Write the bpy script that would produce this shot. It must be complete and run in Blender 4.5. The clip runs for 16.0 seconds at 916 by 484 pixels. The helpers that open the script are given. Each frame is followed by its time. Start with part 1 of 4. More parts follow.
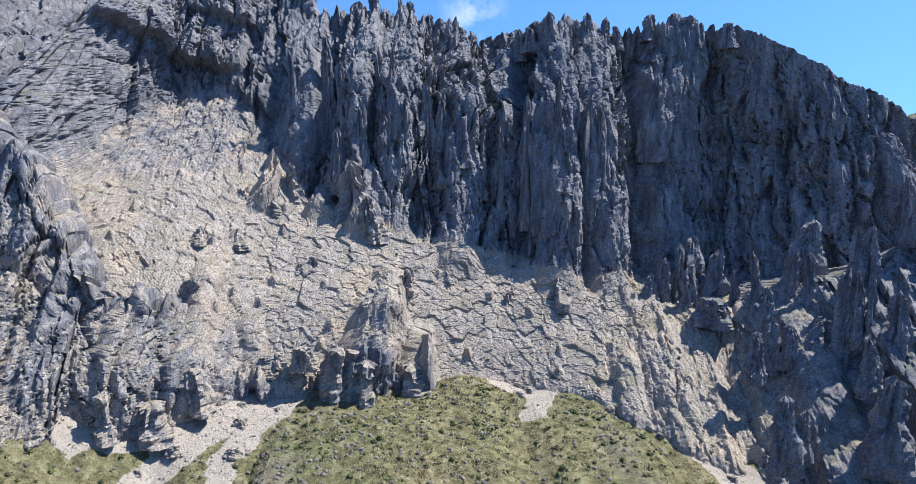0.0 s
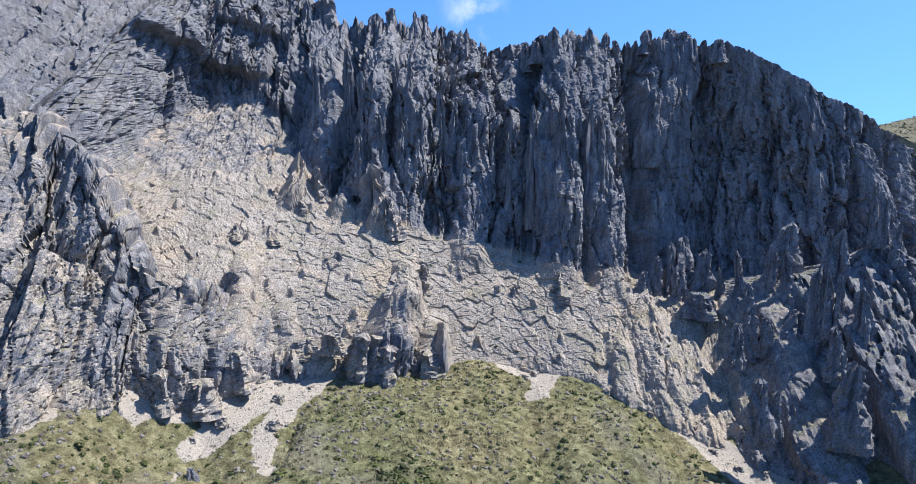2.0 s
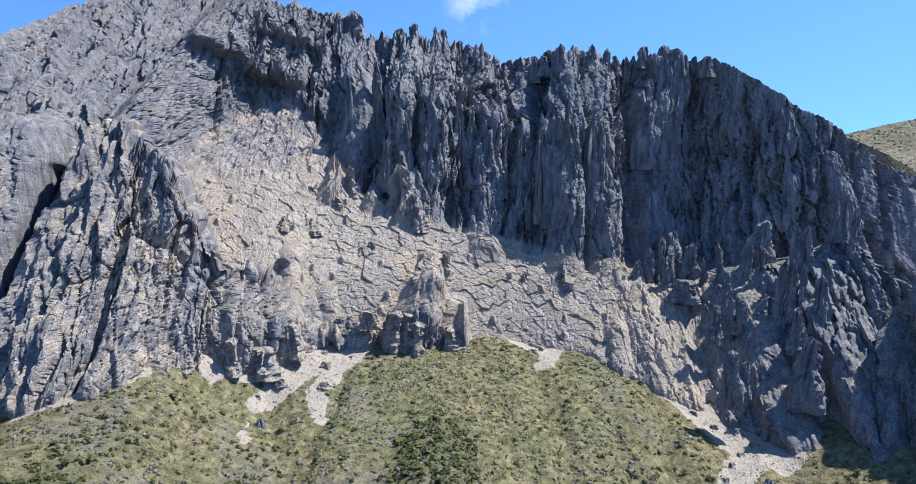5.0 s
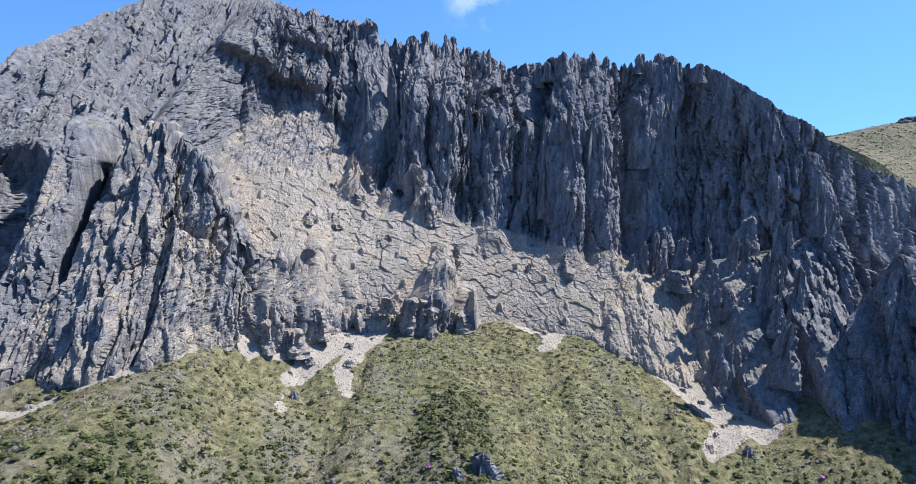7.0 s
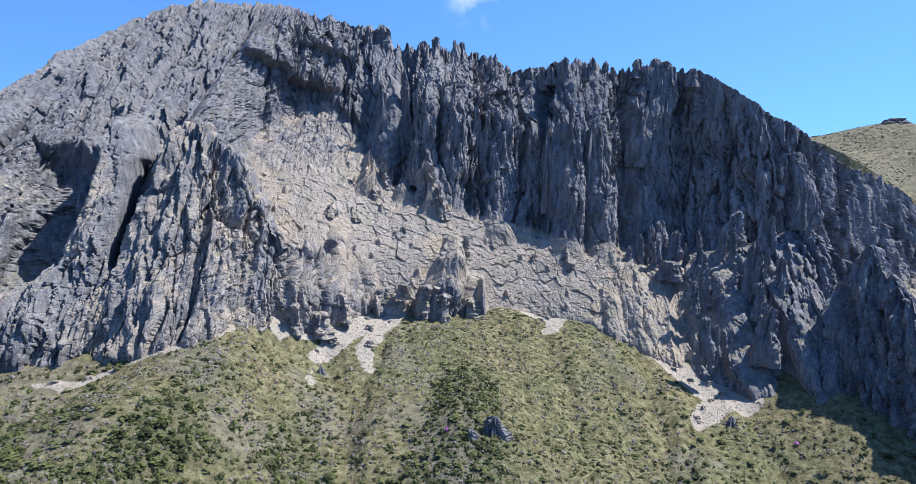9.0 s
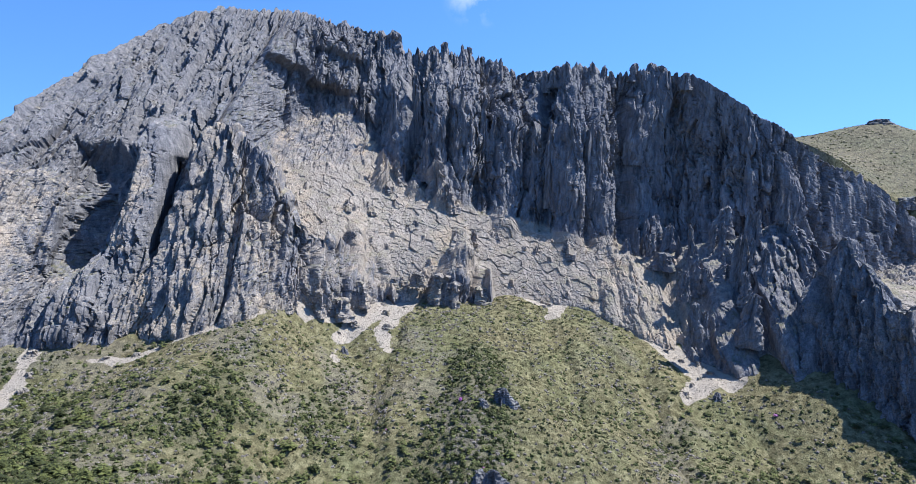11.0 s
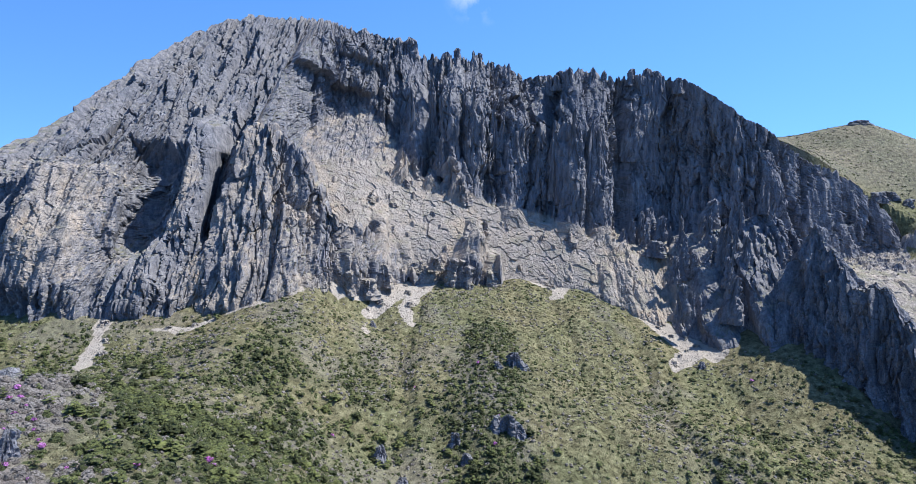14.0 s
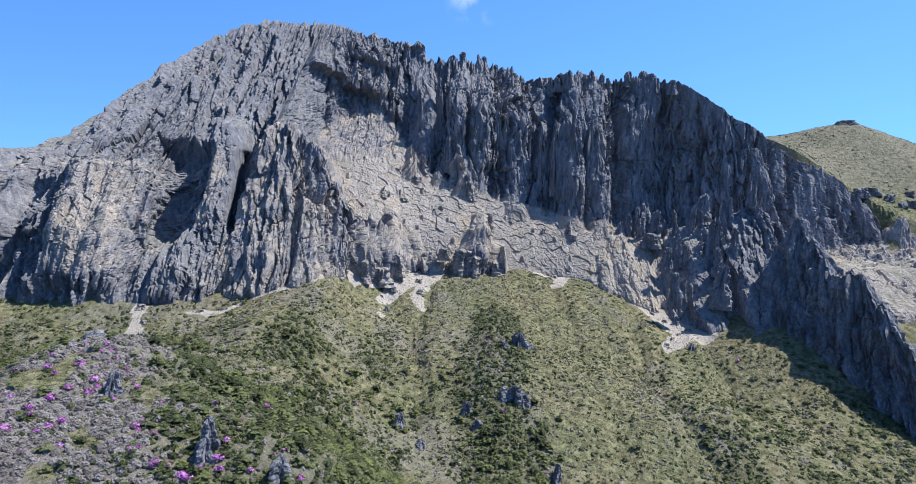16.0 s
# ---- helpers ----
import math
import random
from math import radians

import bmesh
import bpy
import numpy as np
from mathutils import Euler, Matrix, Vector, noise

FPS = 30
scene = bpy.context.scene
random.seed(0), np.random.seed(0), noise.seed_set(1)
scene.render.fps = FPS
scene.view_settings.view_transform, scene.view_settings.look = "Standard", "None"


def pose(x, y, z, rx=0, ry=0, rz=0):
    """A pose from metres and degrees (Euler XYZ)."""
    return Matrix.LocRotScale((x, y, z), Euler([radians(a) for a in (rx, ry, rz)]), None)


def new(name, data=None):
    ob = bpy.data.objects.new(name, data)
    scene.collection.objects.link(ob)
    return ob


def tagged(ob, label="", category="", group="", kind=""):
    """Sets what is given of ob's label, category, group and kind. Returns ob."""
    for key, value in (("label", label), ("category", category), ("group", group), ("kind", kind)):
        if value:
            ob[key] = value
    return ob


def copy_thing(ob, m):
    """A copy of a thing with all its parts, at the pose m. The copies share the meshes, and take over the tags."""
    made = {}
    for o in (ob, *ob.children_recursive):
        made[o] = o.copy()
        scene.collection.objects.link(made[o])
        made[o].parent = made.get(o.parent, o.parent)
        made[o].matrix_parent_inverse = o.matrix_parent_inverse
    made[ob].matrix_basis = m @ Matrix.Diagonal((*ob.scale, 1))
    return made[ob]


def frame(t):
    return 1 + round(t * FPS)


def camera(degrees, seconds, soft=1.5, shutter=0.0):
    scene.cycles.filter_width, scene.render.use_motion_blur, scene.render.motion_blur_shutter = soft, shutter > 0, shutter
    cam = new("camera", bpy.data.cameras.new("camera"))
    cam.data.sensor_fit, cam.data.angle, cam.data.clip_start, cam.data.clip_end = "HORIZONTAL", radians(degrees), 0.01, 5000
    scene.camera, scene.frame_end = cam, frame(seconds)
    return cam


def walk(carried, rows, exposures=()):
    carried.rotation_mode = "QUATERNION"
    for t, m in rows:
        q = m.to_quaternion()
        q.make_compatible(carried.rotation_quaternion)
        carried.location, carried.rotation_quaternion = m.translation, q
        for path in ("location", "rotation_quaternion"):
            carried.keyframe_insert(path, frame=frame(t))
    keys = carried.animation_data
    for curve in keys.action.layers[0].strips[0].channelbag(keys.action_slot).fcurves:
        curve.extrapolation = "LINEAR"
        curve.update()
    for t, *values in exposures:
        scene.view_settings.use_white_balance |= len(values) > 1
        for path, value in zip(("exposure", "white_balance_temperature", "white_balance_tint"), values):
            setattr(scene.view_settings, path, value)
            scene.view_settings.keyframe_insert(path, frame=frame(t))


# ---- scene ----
cam = camera(69.3, 16.0, soft=0.5)
METRES, EYE, TILT, LEAN, TURN = 250.0, 100.0, -4.0, 0.0, 0.0
ROWS = [
    (0.0, 0.0, 0.0, 0.0, 0.0, 0.0, -0.0),
    (0.5, -0.0051, -0.0266, 0.0022, -0.07, -0.17, -0.14),
    (1.0, -0.0123, -0.0546, 0.0033, -0.12, -0.28, -0.32),
    (1.5, -0.0187, -0.0839, 0.0054, -0.14, -0.43, -0.46),
    (2.0, -0.026, -0.1134, 0.0065, -0.18, -0.52, -0.54),
    (2.5, -0.0327, -0.1434, 0.0065, -0.2, -0.6, -0.66),
    (3.0, -0.0391, -0.1737, 0.0069, -0.17, -0.71, -0.77),
    (3.5, -0.0459, -0.2038, 0.0063, -0.21, -0.8, -0.85),
    (4.0, -0.0522, -0.234, 0.0049, -0.2, -0.85, -0.93),
    (6.5, -0.0852, -0.3841, -0.0034, -0.28, -1.16, -1.25),
    (7.0, -0.0907, -0.4145, -0.0065, -0.27, -1.2, -1.3),
    (7.5, -0.0971, -0.445, -0.0094, -0.3, -1.26, -1.32),
    (8.0, -0.1028, -0.4758, -0.0122, -0.27, -1.32, -1.39),
    (8.5, -0.1084, -0.5068, -0.0147, -0.24, -1.38, -1.42),
    (9.0, -0.1152, -0.5377, -0.0176, -0.28, -1.43, -1.46),
    (11.5, -0.1444, -0.6932, -0.0322, -0.26, -1.68, -1.61),
    (12.0, -0.1503, -0.7246, -0.036, -0.24, -1.72, -1.64),
    (12.5, -0.1567, -0.7558, -0.0399, -0.27, -1.74, -1.66),
    (13.0, -0.1621, -0.7876, -0.0433, -0.22, -1.78, -1.69),
    (13.5, -0.1691, -0.8189, -0.0478, -0.24, -1.78, -1.73),
    (14.0, -0.1755, -0.8503, -0.0529, -0.24, -1.77, -1.75),
    (14.5, -0.181, -0.882, -0.058, -0.22, -1.77, -1.75),
    (15.0, -0.1872, -0.9134, -0.0633, -0.23, -1.78, -1.77),
    (15.5, -0.1934, -0.9444, -0.0686, -0.25, -1.76, -1.75),
    (16.0, -0.1978, -0.975, -0.0737, -0.28, -1.75, -1.73),
]
walk(cam, [(t, pose(0, 0, EYE, TILT, LEAN, TURN) @ pose(METRES * x, METRES * y, METRES * z, 90 + pitch, roll, yaw)) for t, x, y, z, yaw, pitch, roll in ROWS], [(0.0, 0.93, 5620, 10), (16.0, 0.76, 5430, 10)])

# ---------- world, sun and exposure ----------
SUN_TO = Vector((0.51, 0.145, 0.85)).normalized()
sun_data = bpy.data.lights.new("sun", "SUN")
sun_data.energy, sun_data.angle, sun_data.color = 5.0, radians(0.5), (1.0, 0.915, 0.775)
sun = new("sun", sun_data)
sun.matrix_world = SUN_TO.to_track_quat("Z", "Y").to_matrix().to_4x4()

world = bpy.data.worlds.new("sky")
world.use_nodes = True
scene.world = world
wt = world.node_tree
sky = wt.nodes.new("ShaderNodeTexSky")
sky.sky_type, sky.sun_disc = "NISHITA", False
sky.sun_elevation = math.asin(SUN_TO.z)
sky.sun_rotation = math.atan2(SUN_TO.x, SUN_TO.y)
sky.altitude, sky.air_density, sky.dust_density, sky.ozone_density = 2500, 1.0, 0.4, 2.0
background = wt.nodes["Background"]
background.inputs["Strength"].default_value = 0.15
deep = wt.nodes.new("ShaderNodeHueSaturation")
deep.inputs["Saturation"].default_value = 1.14
wt.links.new(sky.outputs[0], deep.inputs["Color"])
# the clear mountain air keeps its blue down to the skyline
lift = wt.nodes.new("ShaderNodeVectorMath")
lift.operation = "ADD"
lift.inputs[1].default_value = (0, 0, 0.22)
wt.links.new(wt.nodes.new("ShaderNodeTexCoord").outputs["Generated"], lift.inputs[0])
level = wt.nodes.new("ShaderNodeVectorMath")
level.operation = "NORMALIZE"
wt.links.new(lift.outputs[0], level.inputs[0])
wt.links.new(level.outputs[0], sky.inputs["Vector"])
# a thin wisp of cloud over the crest
wisp_at = wt.nodes.new("ShaderNodeVectorMath")
wisp_at.operation = "DISTANCE"
wisp_at.inputs[1].default_value = (0.022, 0.967, 0.262)
stretched = wt.nodes.new("ShaderNodeTexNoise")
stretched.inputs["Scale"].default_value, stretched.inputs["Detail"].default_value, stretched.inputs["Roughness"].default_value = 22.0, 6.0, 0.6
coords = wt.nodes.new("ShaderNodeTexCoord")
wt.links.new(coords.outputs["Generated"], wisp_at.inputs[0])
wt.links.new(coords.outputs["Generated"], stretched.inputs["Vector"])
near_wisp = wt.nodes.new("ShaderNodeMapRange")
near_wisp.inputs["From Min"].default_value, near_wisp.inputs["From Max"].default_value = 0.055, 0.0
near_wisp.inputs["To Max"].default_value = 0.95
wt.links.new(wisp_at.outputs["Value"], near_wisp.inputs["Value"])
shred = wt.nodes.new("ShaderNodeMapRange")
shred.inputs["From Min"].default_value, shred.inputs["From Max"].default_value = 0.42, 0.70
wt.links.new(stretched.outputs["Fac"], shred.inputs["Value"])
wispy = wt.nodes.new("ShaderNodeMath")
wispy.operation, wispy.use_clamp = "MULTIPLY", True
wt.links.new(near_wisp.outputs[0], wispy.inputs[0])
wt.links.new(shred.outputs[0], wispy.inputs[1])
clouded = wt.nodes.new("ShaderNodeMix")
clouded.data_type = "RGBA"
clouded.inputs[7].default_value = (3.6, 3.75, 3.95, 1)
wt.links.new(wispy.outputs[0], clouded.inputs[0])
wt.links.new(deep.outputs[0], clouded.inputs[6])
wt.links.new(clouded.outputs[2], background.inputs["Color"])


# ---------- noise on arrays ----------
def lattice(ix, iy, iz, seed):
    h = (ix.astype(np.int64) * 374761393 + iy.astype(np.int64) * 668265263 + iz.astype(np.int64) * 2147483647 + seed * 974711) & 0xFFFFFFFF
    h = ((h ^ (h >> 13)) * 1274126177) & 0xFFFFFFFF
    h = ((h ^ (h >> 16)) * 2246822519) & 0xFFFFFFFF
    return ((h ^ (h >> 15)) & 0xFFFFFF) / float(0xFFFFFF)


def noise2(x, y, seed=0):
    """Smooth noise from 0 to 1."""
    ix, iy = np.floor(x), np.floor(y)
    fx, fy = x - ix, y - iy
    fx, fy = fx * fx * (3 - 2 * fx), fy * fy * (3 - 2 * fy)
    o = np.zeros_like(ix)
    a, b = lattice(ix, iy, o, seed), lattice(ix + 1, iy, o, seed)
    c, d = lattice(ix, iy + 1, o, seed), lattice(ix + 1, iy + 1, o, seed)
    return (a * (1 - fx) + b * fx) * (1 - fy) + (c * (1 - fx) + d * fx) * fy


def fbm2(x, y, seed=0, octaves=4, gain=0.5):
    total, amp, norm = 0.0, 1.0, 0.0
    for k in range(octaves):
        total = total + amp * noise2(x * 2 ** k + 17.3 * k, y * 2 ** k - 9.1 * k, seed + k)
        norm += amp
        amp *= gain
    return total / norm


def ridged(x, y, seed=0, octaves=3, gain=0.5):
    total, amp, norm = 0.0, 1.0, 0.0
    for k in range(octaves):
        total = total + amp * (1 - np.abs(2 * noise2(x * 2 ** k + 5.7 * k, y * 2 ** k + 3.9 * k, seed + k) - 1))
        norm += amp
        amp *= gain
    return total / norm


def cells(x, y, seed=0):
    """Nearest and second nearest seed point of a jittered lattice, with the nearest one's three random numbers and offset."""
    ix, iy = np.floor(x), np.floor(y)
    best, second = np.full(x.shape, 9.0), np.full(x.shape, 9.0)
    pick, px, py = np.zeros(x.shape), np.zeros(x.shape), np.zeros(x.shape)
    o = np.zeros_like(ix)
    for dx in (-1, 0, 1):
        for dy in (-1, 0, 1):
            jx, jy = ix + dx, iy + dy
            qx = jx + 0.1 + 0.8 * lattice(jx, jy, o, seed)
            qy = jy + 0.1 + 0.8 * lattice(jx, jy, o + 1, seed)
            d = np.hypot(x - qx, y - qy)
            near = d < best
            second = np.where(near, best, np.minimum(second, d))
            pick = np.where(near, lattice(jx, jy, o + 2, seed), pick)
            px, py = np.where(near, x - qx, px), np.where(near, y - qy, py)
            best = np.minimum(best, d)
    return best, second, pick, px, py


def smooth(a, b, x):
    t = np.clip((x - a) / (b - a), 0, 1)
    return t * t * (3 - 2 * t)


def soften(values, width):
    """A running mean along the first axis, twice."""
    k = np.ones(width) / width
    pad = np.concatenate([np.repeat(values[:1], width, 0), values, np.repeat(values[-1:], width, 0)])
    for _ in range(2):
        pad = np.apply_along_axis(lambda v: np.convolve(v, k, mode="same"), 0, pad)
    return pad[width:-width]


# ---------- materials ----------
def material(name):
    m = bpy.data.materials.new(name)
    m.use_nodes = True
    return m, m.node_tree, m.node_tree.nodes["Principled BSDF"]


def node(tree, kind, inputs=None, **settings):
    n = tree.nodes.new(kind)
    for key, value in settings.items():
        setattr(n, key, value)
    for key, value in (inputs or {}).items():
        if isinstance(value, bpy.types.NodeSocket):
            tree.links.new(value, n.inputs[key])
        else:
            n.inputs[key].default_value = value
    return n


def ramp(tree, fac, stops):
    r = node(tree, "ShaderNodeValToRGB", {"Fac": fac})
    el = r.color_ramp.elements
    while len(el) < len(stops):
        el.new(0.5)
    for e, (p, c) in zip(el, stops):
        e.position, e.color = p, (*c, 1) if len(c) == 3 else c
    return r.outputs["Color"]


def blend(tree, fac, a, b, kind="MIX"):
    n = node(tree, "ShaderNodeMix", data_type="RGBA", blend_type=kind)
    for key, value in ((0, fac), (6, a), (7, b)):
        if isinstance(value, bpy.types.NodeSocket):
            tree.links.new(value, n.inputs[key])
        else:
            n.inputs[key].default_value = value if key == 0 else (*value, 1)
    return n.outputs[2]


def noise_tex(tree, vector, scale, detail=6, rough=0.6, stretch=None):
    if stretch:
        vector = node(tree, "ShaderNodeMapping", {"Vector": vector, "Scale": stretch}).outputs[0]
    return node(tree, "ShaderNodeTexNoise", {"Vector": vector, "Scale": scale, "Detail": detail, "Roughness": rough}).outputs["Fac"]


def rock_material(name, slab_mix=True, pale_share=None):
    """Weathered trachyte: dark grey columns, pale buff slabs, ochre stains, lichen and moss on ledges."""
    m, t, p = material(name)
    pos = node(t, "ShaderNodeTexCoord").outputs["Object"]
    large = noise_tex(t, pos, 0.03, 4, 0.6)
    streak = noise_tex(t, pos, 0.35, 8, 0.65, (1, 1, 0.16))
    fine = noise_tex(t, pos, 1.6, 10, 0.7)
    dark = ramp(t, streak, [(0.28, (0.09, 0.096, 0.11)), (0.5, (0.21, 0.205, 0.214)), (0.72, (0.345, 0.335, 0.335))])
    warm = ramp(t, large, [(0.35, (0.60, 0.61, 0.67)), (0.62, (1.0, 0.94, 0.88))])
    dark = blend(t, 0.6, dark, warm, "MULTIPLY")
    if slab_mix:
        pale = ramp(t, streak, [(0.25, (0.225, 0.19, 0.155)), (0.5, (0.325, 0.28, 0.234)), (0.75, (0.425, 0.373, 0.32))])
        ochre = ramp(t, noise_tex(t, pos, 0.06, 6, 0.65), [(0.5, (0, 0, 0)), (0.7, (1, 1, 1))])
        pale = blend(t, node(t, "ShaderNodeMath", {0: ochre, 1: 0.45}, operation="MULTIPLY").outputs[0], pale, (0.50, 0.38, 0.25))
        slab = node(t, "ShaderNodeAttribute", attribute_name="slab").outputs["Fac"]
        if pale_share is not None:
            slab = node(t, "ShaderNodeValue").outputs[0]
            slab.default_value = pale_share
        rise = node(t, "ShaderNodeSeparateXYZ", {0: node(t, "ShaderNodeNewGeometry").outputs["True Normal"]}).outputs[2]
        weathered = node(t, "ShaderNodeMapRange", {"Value": rise, "From Min": 0.3, "From Max": 0.75, "To Min": -0.06, "To Max": 0.16}).outputs[0]
        slab = node(t, "ShaderNodeMath", {0: slab, 1: weathered}, operation="ADD").outputs[0]
        patchy = node(t, "ShaderNodeMath", {0: slab, 1: node(t, "ShaderNodeMath", {0: noise_tex(t, pos, 0.12, 7, 0.65), 1: 0.5}, operation="SUBTRACT").outputs[0]}, operation="ADD").outputs[0]
        colour = blend(t, ramp(t, patchy, [(0.3, (0, 0, 0)), (0.6, (1, 1, 1))]), dark, pale)
    else:
        colour = dark
    # hairline joints
    slim = node(t, "ShaderNodeMapping", {"Vector": pos, "Scale": (0.62, 0.62, 0.34)}).outputs[0]
    wavy = node(t, "ShaderNodeVectorMath", {0: slim, 1: node(t, "ShaderNodeTexNoise", {"Vector": pos, "Scale": 0.3, "Detail": 4.0}).outputs["Color"]}, operation="ADD").outputs[0]
    joint = node(t, "ShaderNodeTexVoronoi", {"Vector": wavy, "Scale": 1.0}, feature="DISTANCE_TO_EDGE").outputs["Distance"]
    line = ramp(t, joint, [(0.0, (0.45, 0.44, 0.45)), (0.07, (1, 1, 1))])
    colour = blend(t, 0.35, colour, line, "MULTIPLY")
    grain = ramp(t, fine, [(0.36, (0.34, 0.34, 0.36)), (0.57, (1.2, 1.19, 1.17))])
    colour = blend(t, 0.85, colour, grain, "MULTIPLY")
    # moss and tufts where the rock lies flat enough
    up = node(t, "ShaderNodeSeparateXYZ", {0: node(t, "ShaderNodeNewGeometry").outputs["Normal"]}).outputs[2]
    ledge = node(t, "ShaderNodeMath", {0: up, 1: noise_tex(t, pos, 0.09, 8, 0.7)}, operation="MULTIPLY").outputs[0]
    moss = ramp(t, ledge, [(0.40, (0, 0, 0)), (0.50, (1, 1, 1))])
    mossy = ramp(t, fine, [(0.35, (0.08, 0.085, 0.04)), (0.65, (0.19, 0.178, 0.095))])
    colour = blend(t, node(t, "ShaderNodeMath", {0: moss, 1: 0.55}, operation="MULTIPLY").outputs[0], colour, mossy)
    t.links.new(colour, p.inputs["Base Color"])
    p.inputs["Roughness"].default_value = 0.92
    p.inputs["Specular IOR Level"].default_value = 0.2
    b1 = node(t, "ShaderNodeBump", {"Height": streak, "Strength": 0.8, "Distance": 0.6})
    b2 = node(t, "ShaderNodeBump", {"Height": fine, "Strength": 0.9, "Distance": 0.4, "Normal": b1.outputs[0]})
    b3 = node(t, "ShaderNodeBump", {"Height": line, "Strength": 0.5, "Distance": 0.2, "Normal": b2.outputs[0]})
    t.links.new(b3.outputs[0], p.inputs["Normal"])
    return m


def ground_material():
    """Dwarf bamboo and dry grass, with pale scree in the gullies."""
    m, t, p = material("slope_grass")
    pos = node(t, "ShaderNodeTexCoord").outputs["Object"]
    large = noise_tex(t, pos, 0.025, 5, 0.6)
    mid = noise_tex(t, pos, 0.3, 8, 0.65)
    fine = noise_tex(t, pos, 1.7, 8, 0.75)
    grass = ramp(t, mid, [(0.32, (0.068, 0.059, 0.031)), (0.48, (0.165, 0.146, 0.081)), (0.66, (0.295, 0.264, 0.158))])
    tint = ramp(t, large, [(0.35, (0.78, 0.86, 0.74)), (0.62, (1.05, 1.0, 0.98))])
    grass = blend(t, 0.8, grass, tint, "MULTIPLY")
    grass = blend(t, 0.9, grass, ramp(t, fine, [(0.35, (0.35, 0.38, 0.33)), (0.58, (1.1, 1.1, 1.05))]), "MULTIPLY")
    stone = ramp(t, fine, [(0.25, (0.21, 0.178, 0.14)), (0.5, (0.35, 0.30, 0.243)), (0.75, (0.48, 0.42, 0.352))])
    # darker ground colour where the scrub grows thick
    scrub_dark = node(t, "ShaderNodeAttribute", attribute_name="scrub_dark").outputs["Fac"]
    grass = blend(t, scrub_dark, grass, ramp(t, fine, [(0.35, (0.03, 0.034, 0.017)), (0.62, (0.13, 0.12, 0.075))]))
    heath = node(t, "ShaderNodeAttribute", attribute_name="heath").outputs["Fac"]
    grass = blend(t, heath, grass, ramp(t, fine, [(0.35, (0.11, 0.094, 0.083)), (0.62, (0.26, 0.225, 0.20))]))
    scree = node(t, "ShaderNodeAttribute", attribute_name="scree").outputs["Fac"]
    edge = node(t, "ShaderNodeMath", {0: scree, 1: node(t, "ShaderNodeMath", {0: mid, 1: 0.5}, operation="SUBTRACT").outputs[0]}, operation="ADD").outputs[0]
    colour = blend(t, ramp(t, edge, [(0.42, (0, 0, 0)), (0.55, (1, 1, 1))]), grass, stone)
    t.links.new(colour, p.inputs["Base Color"])
    p.inputs["Roughness"].default_value = 0.95
    p.inputs["Specular IOR Level"].default_value = 0.1
    b1 = node(t, "ShaderNodeBump", {"Height": mid, "Strength": 0.8, "Distance": 1.2})
    b2 = node(t, "ShaderNodeBump", {"Height": fine, "Strength": 0.9, "Distance": 0.5, "Normal": b1.outputs[0]})
    t.links.new(b2.outputs[0], p.inputs["Normal"])
    return m


ROCK = rock_material("trachyte")
DARK_ROCK = rock_material("dark_trachyte", False)
PALE_ROCK = rock_material("weathered_slab_rock", True, 0.5)
GRASS = ground_material()


# ---------- mesh helpers ----------
def sheet(name, grid, mat, crisp=True, **attributes):
    """A mesh object from a grid of points (rows, columns, 3), with float attributes on its points."""
    rows, cols = grid.shape[:2]
    me = bpy.data.meshes.new(name)
    i = np.arange(rows * cols).reshape(rows, cols)
    quads = np.stack([i[:-1, :-1], i[:-1, 1:], i[1:, 1:], i[1:, :-1]], -1).reshape(-1, 4)
    n = len(quads)
    me.vertices.add(rows * cols)
    me.vertices.foreach_set("co", grid.reshape(-1).astype(np.float32))
    me.loops.add(4 * n)
    me.loops.foreach_set("vertex_index", quads.reshape(-1).astype(np.int32))
    me.polygons.add(n)
    me.polygons.foreach_set("loop_start", np.arange(0, 4 * n, 4, dtype=np.int32))
    me.update(calc_edges=True)
    if crisp:
        me.shade_flat()
    for key, value in attributes.items():
        a = me.attributes.new(key, "FLOAT", "POINT")
        a.data.foreach_set("value", np.ascontiguousarray(value, dtype=np.float32).reshape(-1))
    me.materials.append(mat)
    return new(name, me)


def normals(grid):
    du = np.gradient(grid, axis=1)
    dv = np.gradient(grid, axis=0)
    n = np.cross(du, dv)
    return n / np.maximum(np.linalg.norm(n, axis=-1, keepdims=True), 1e-9)


# ---------- the plan of the mountain ----------
# for each stretch of the wall, from west to east: x, then y and z of the foot, of the slab's middle, of the wall's foot and of the crest
PLAN_WEST = [
    (-520, 150, 5, 165, 20, 200, 50, 240, 60),
    (-400, 150, 15, 165, 45, 205, 85, 255, 100),
    (-350, 150, 18, 165, 55, 205, 95, 290, 120),
    (-330, 150, 17, 165, 60, 215, 100, 312, 154),
    (-300, 148, 17, 162, 60, 200, 105, 345, 184),
    (-275, 140, 14, 160, 55, 205, 100, 375, 218),
    (-245, 148, 20, 186, 50, 217, 95, 395, 236),
    (-200, 153, 17, 180, 50, 225, 115, 400, 240),
    (-180, 160, 18, 190, 52, 245, 132, 400, 239),
    (-165, 190, 30, 235, 72, 318, 138, 400, 237),
    (-150, 205, 40, 255, 84, 344, 147, 400, 233),
]
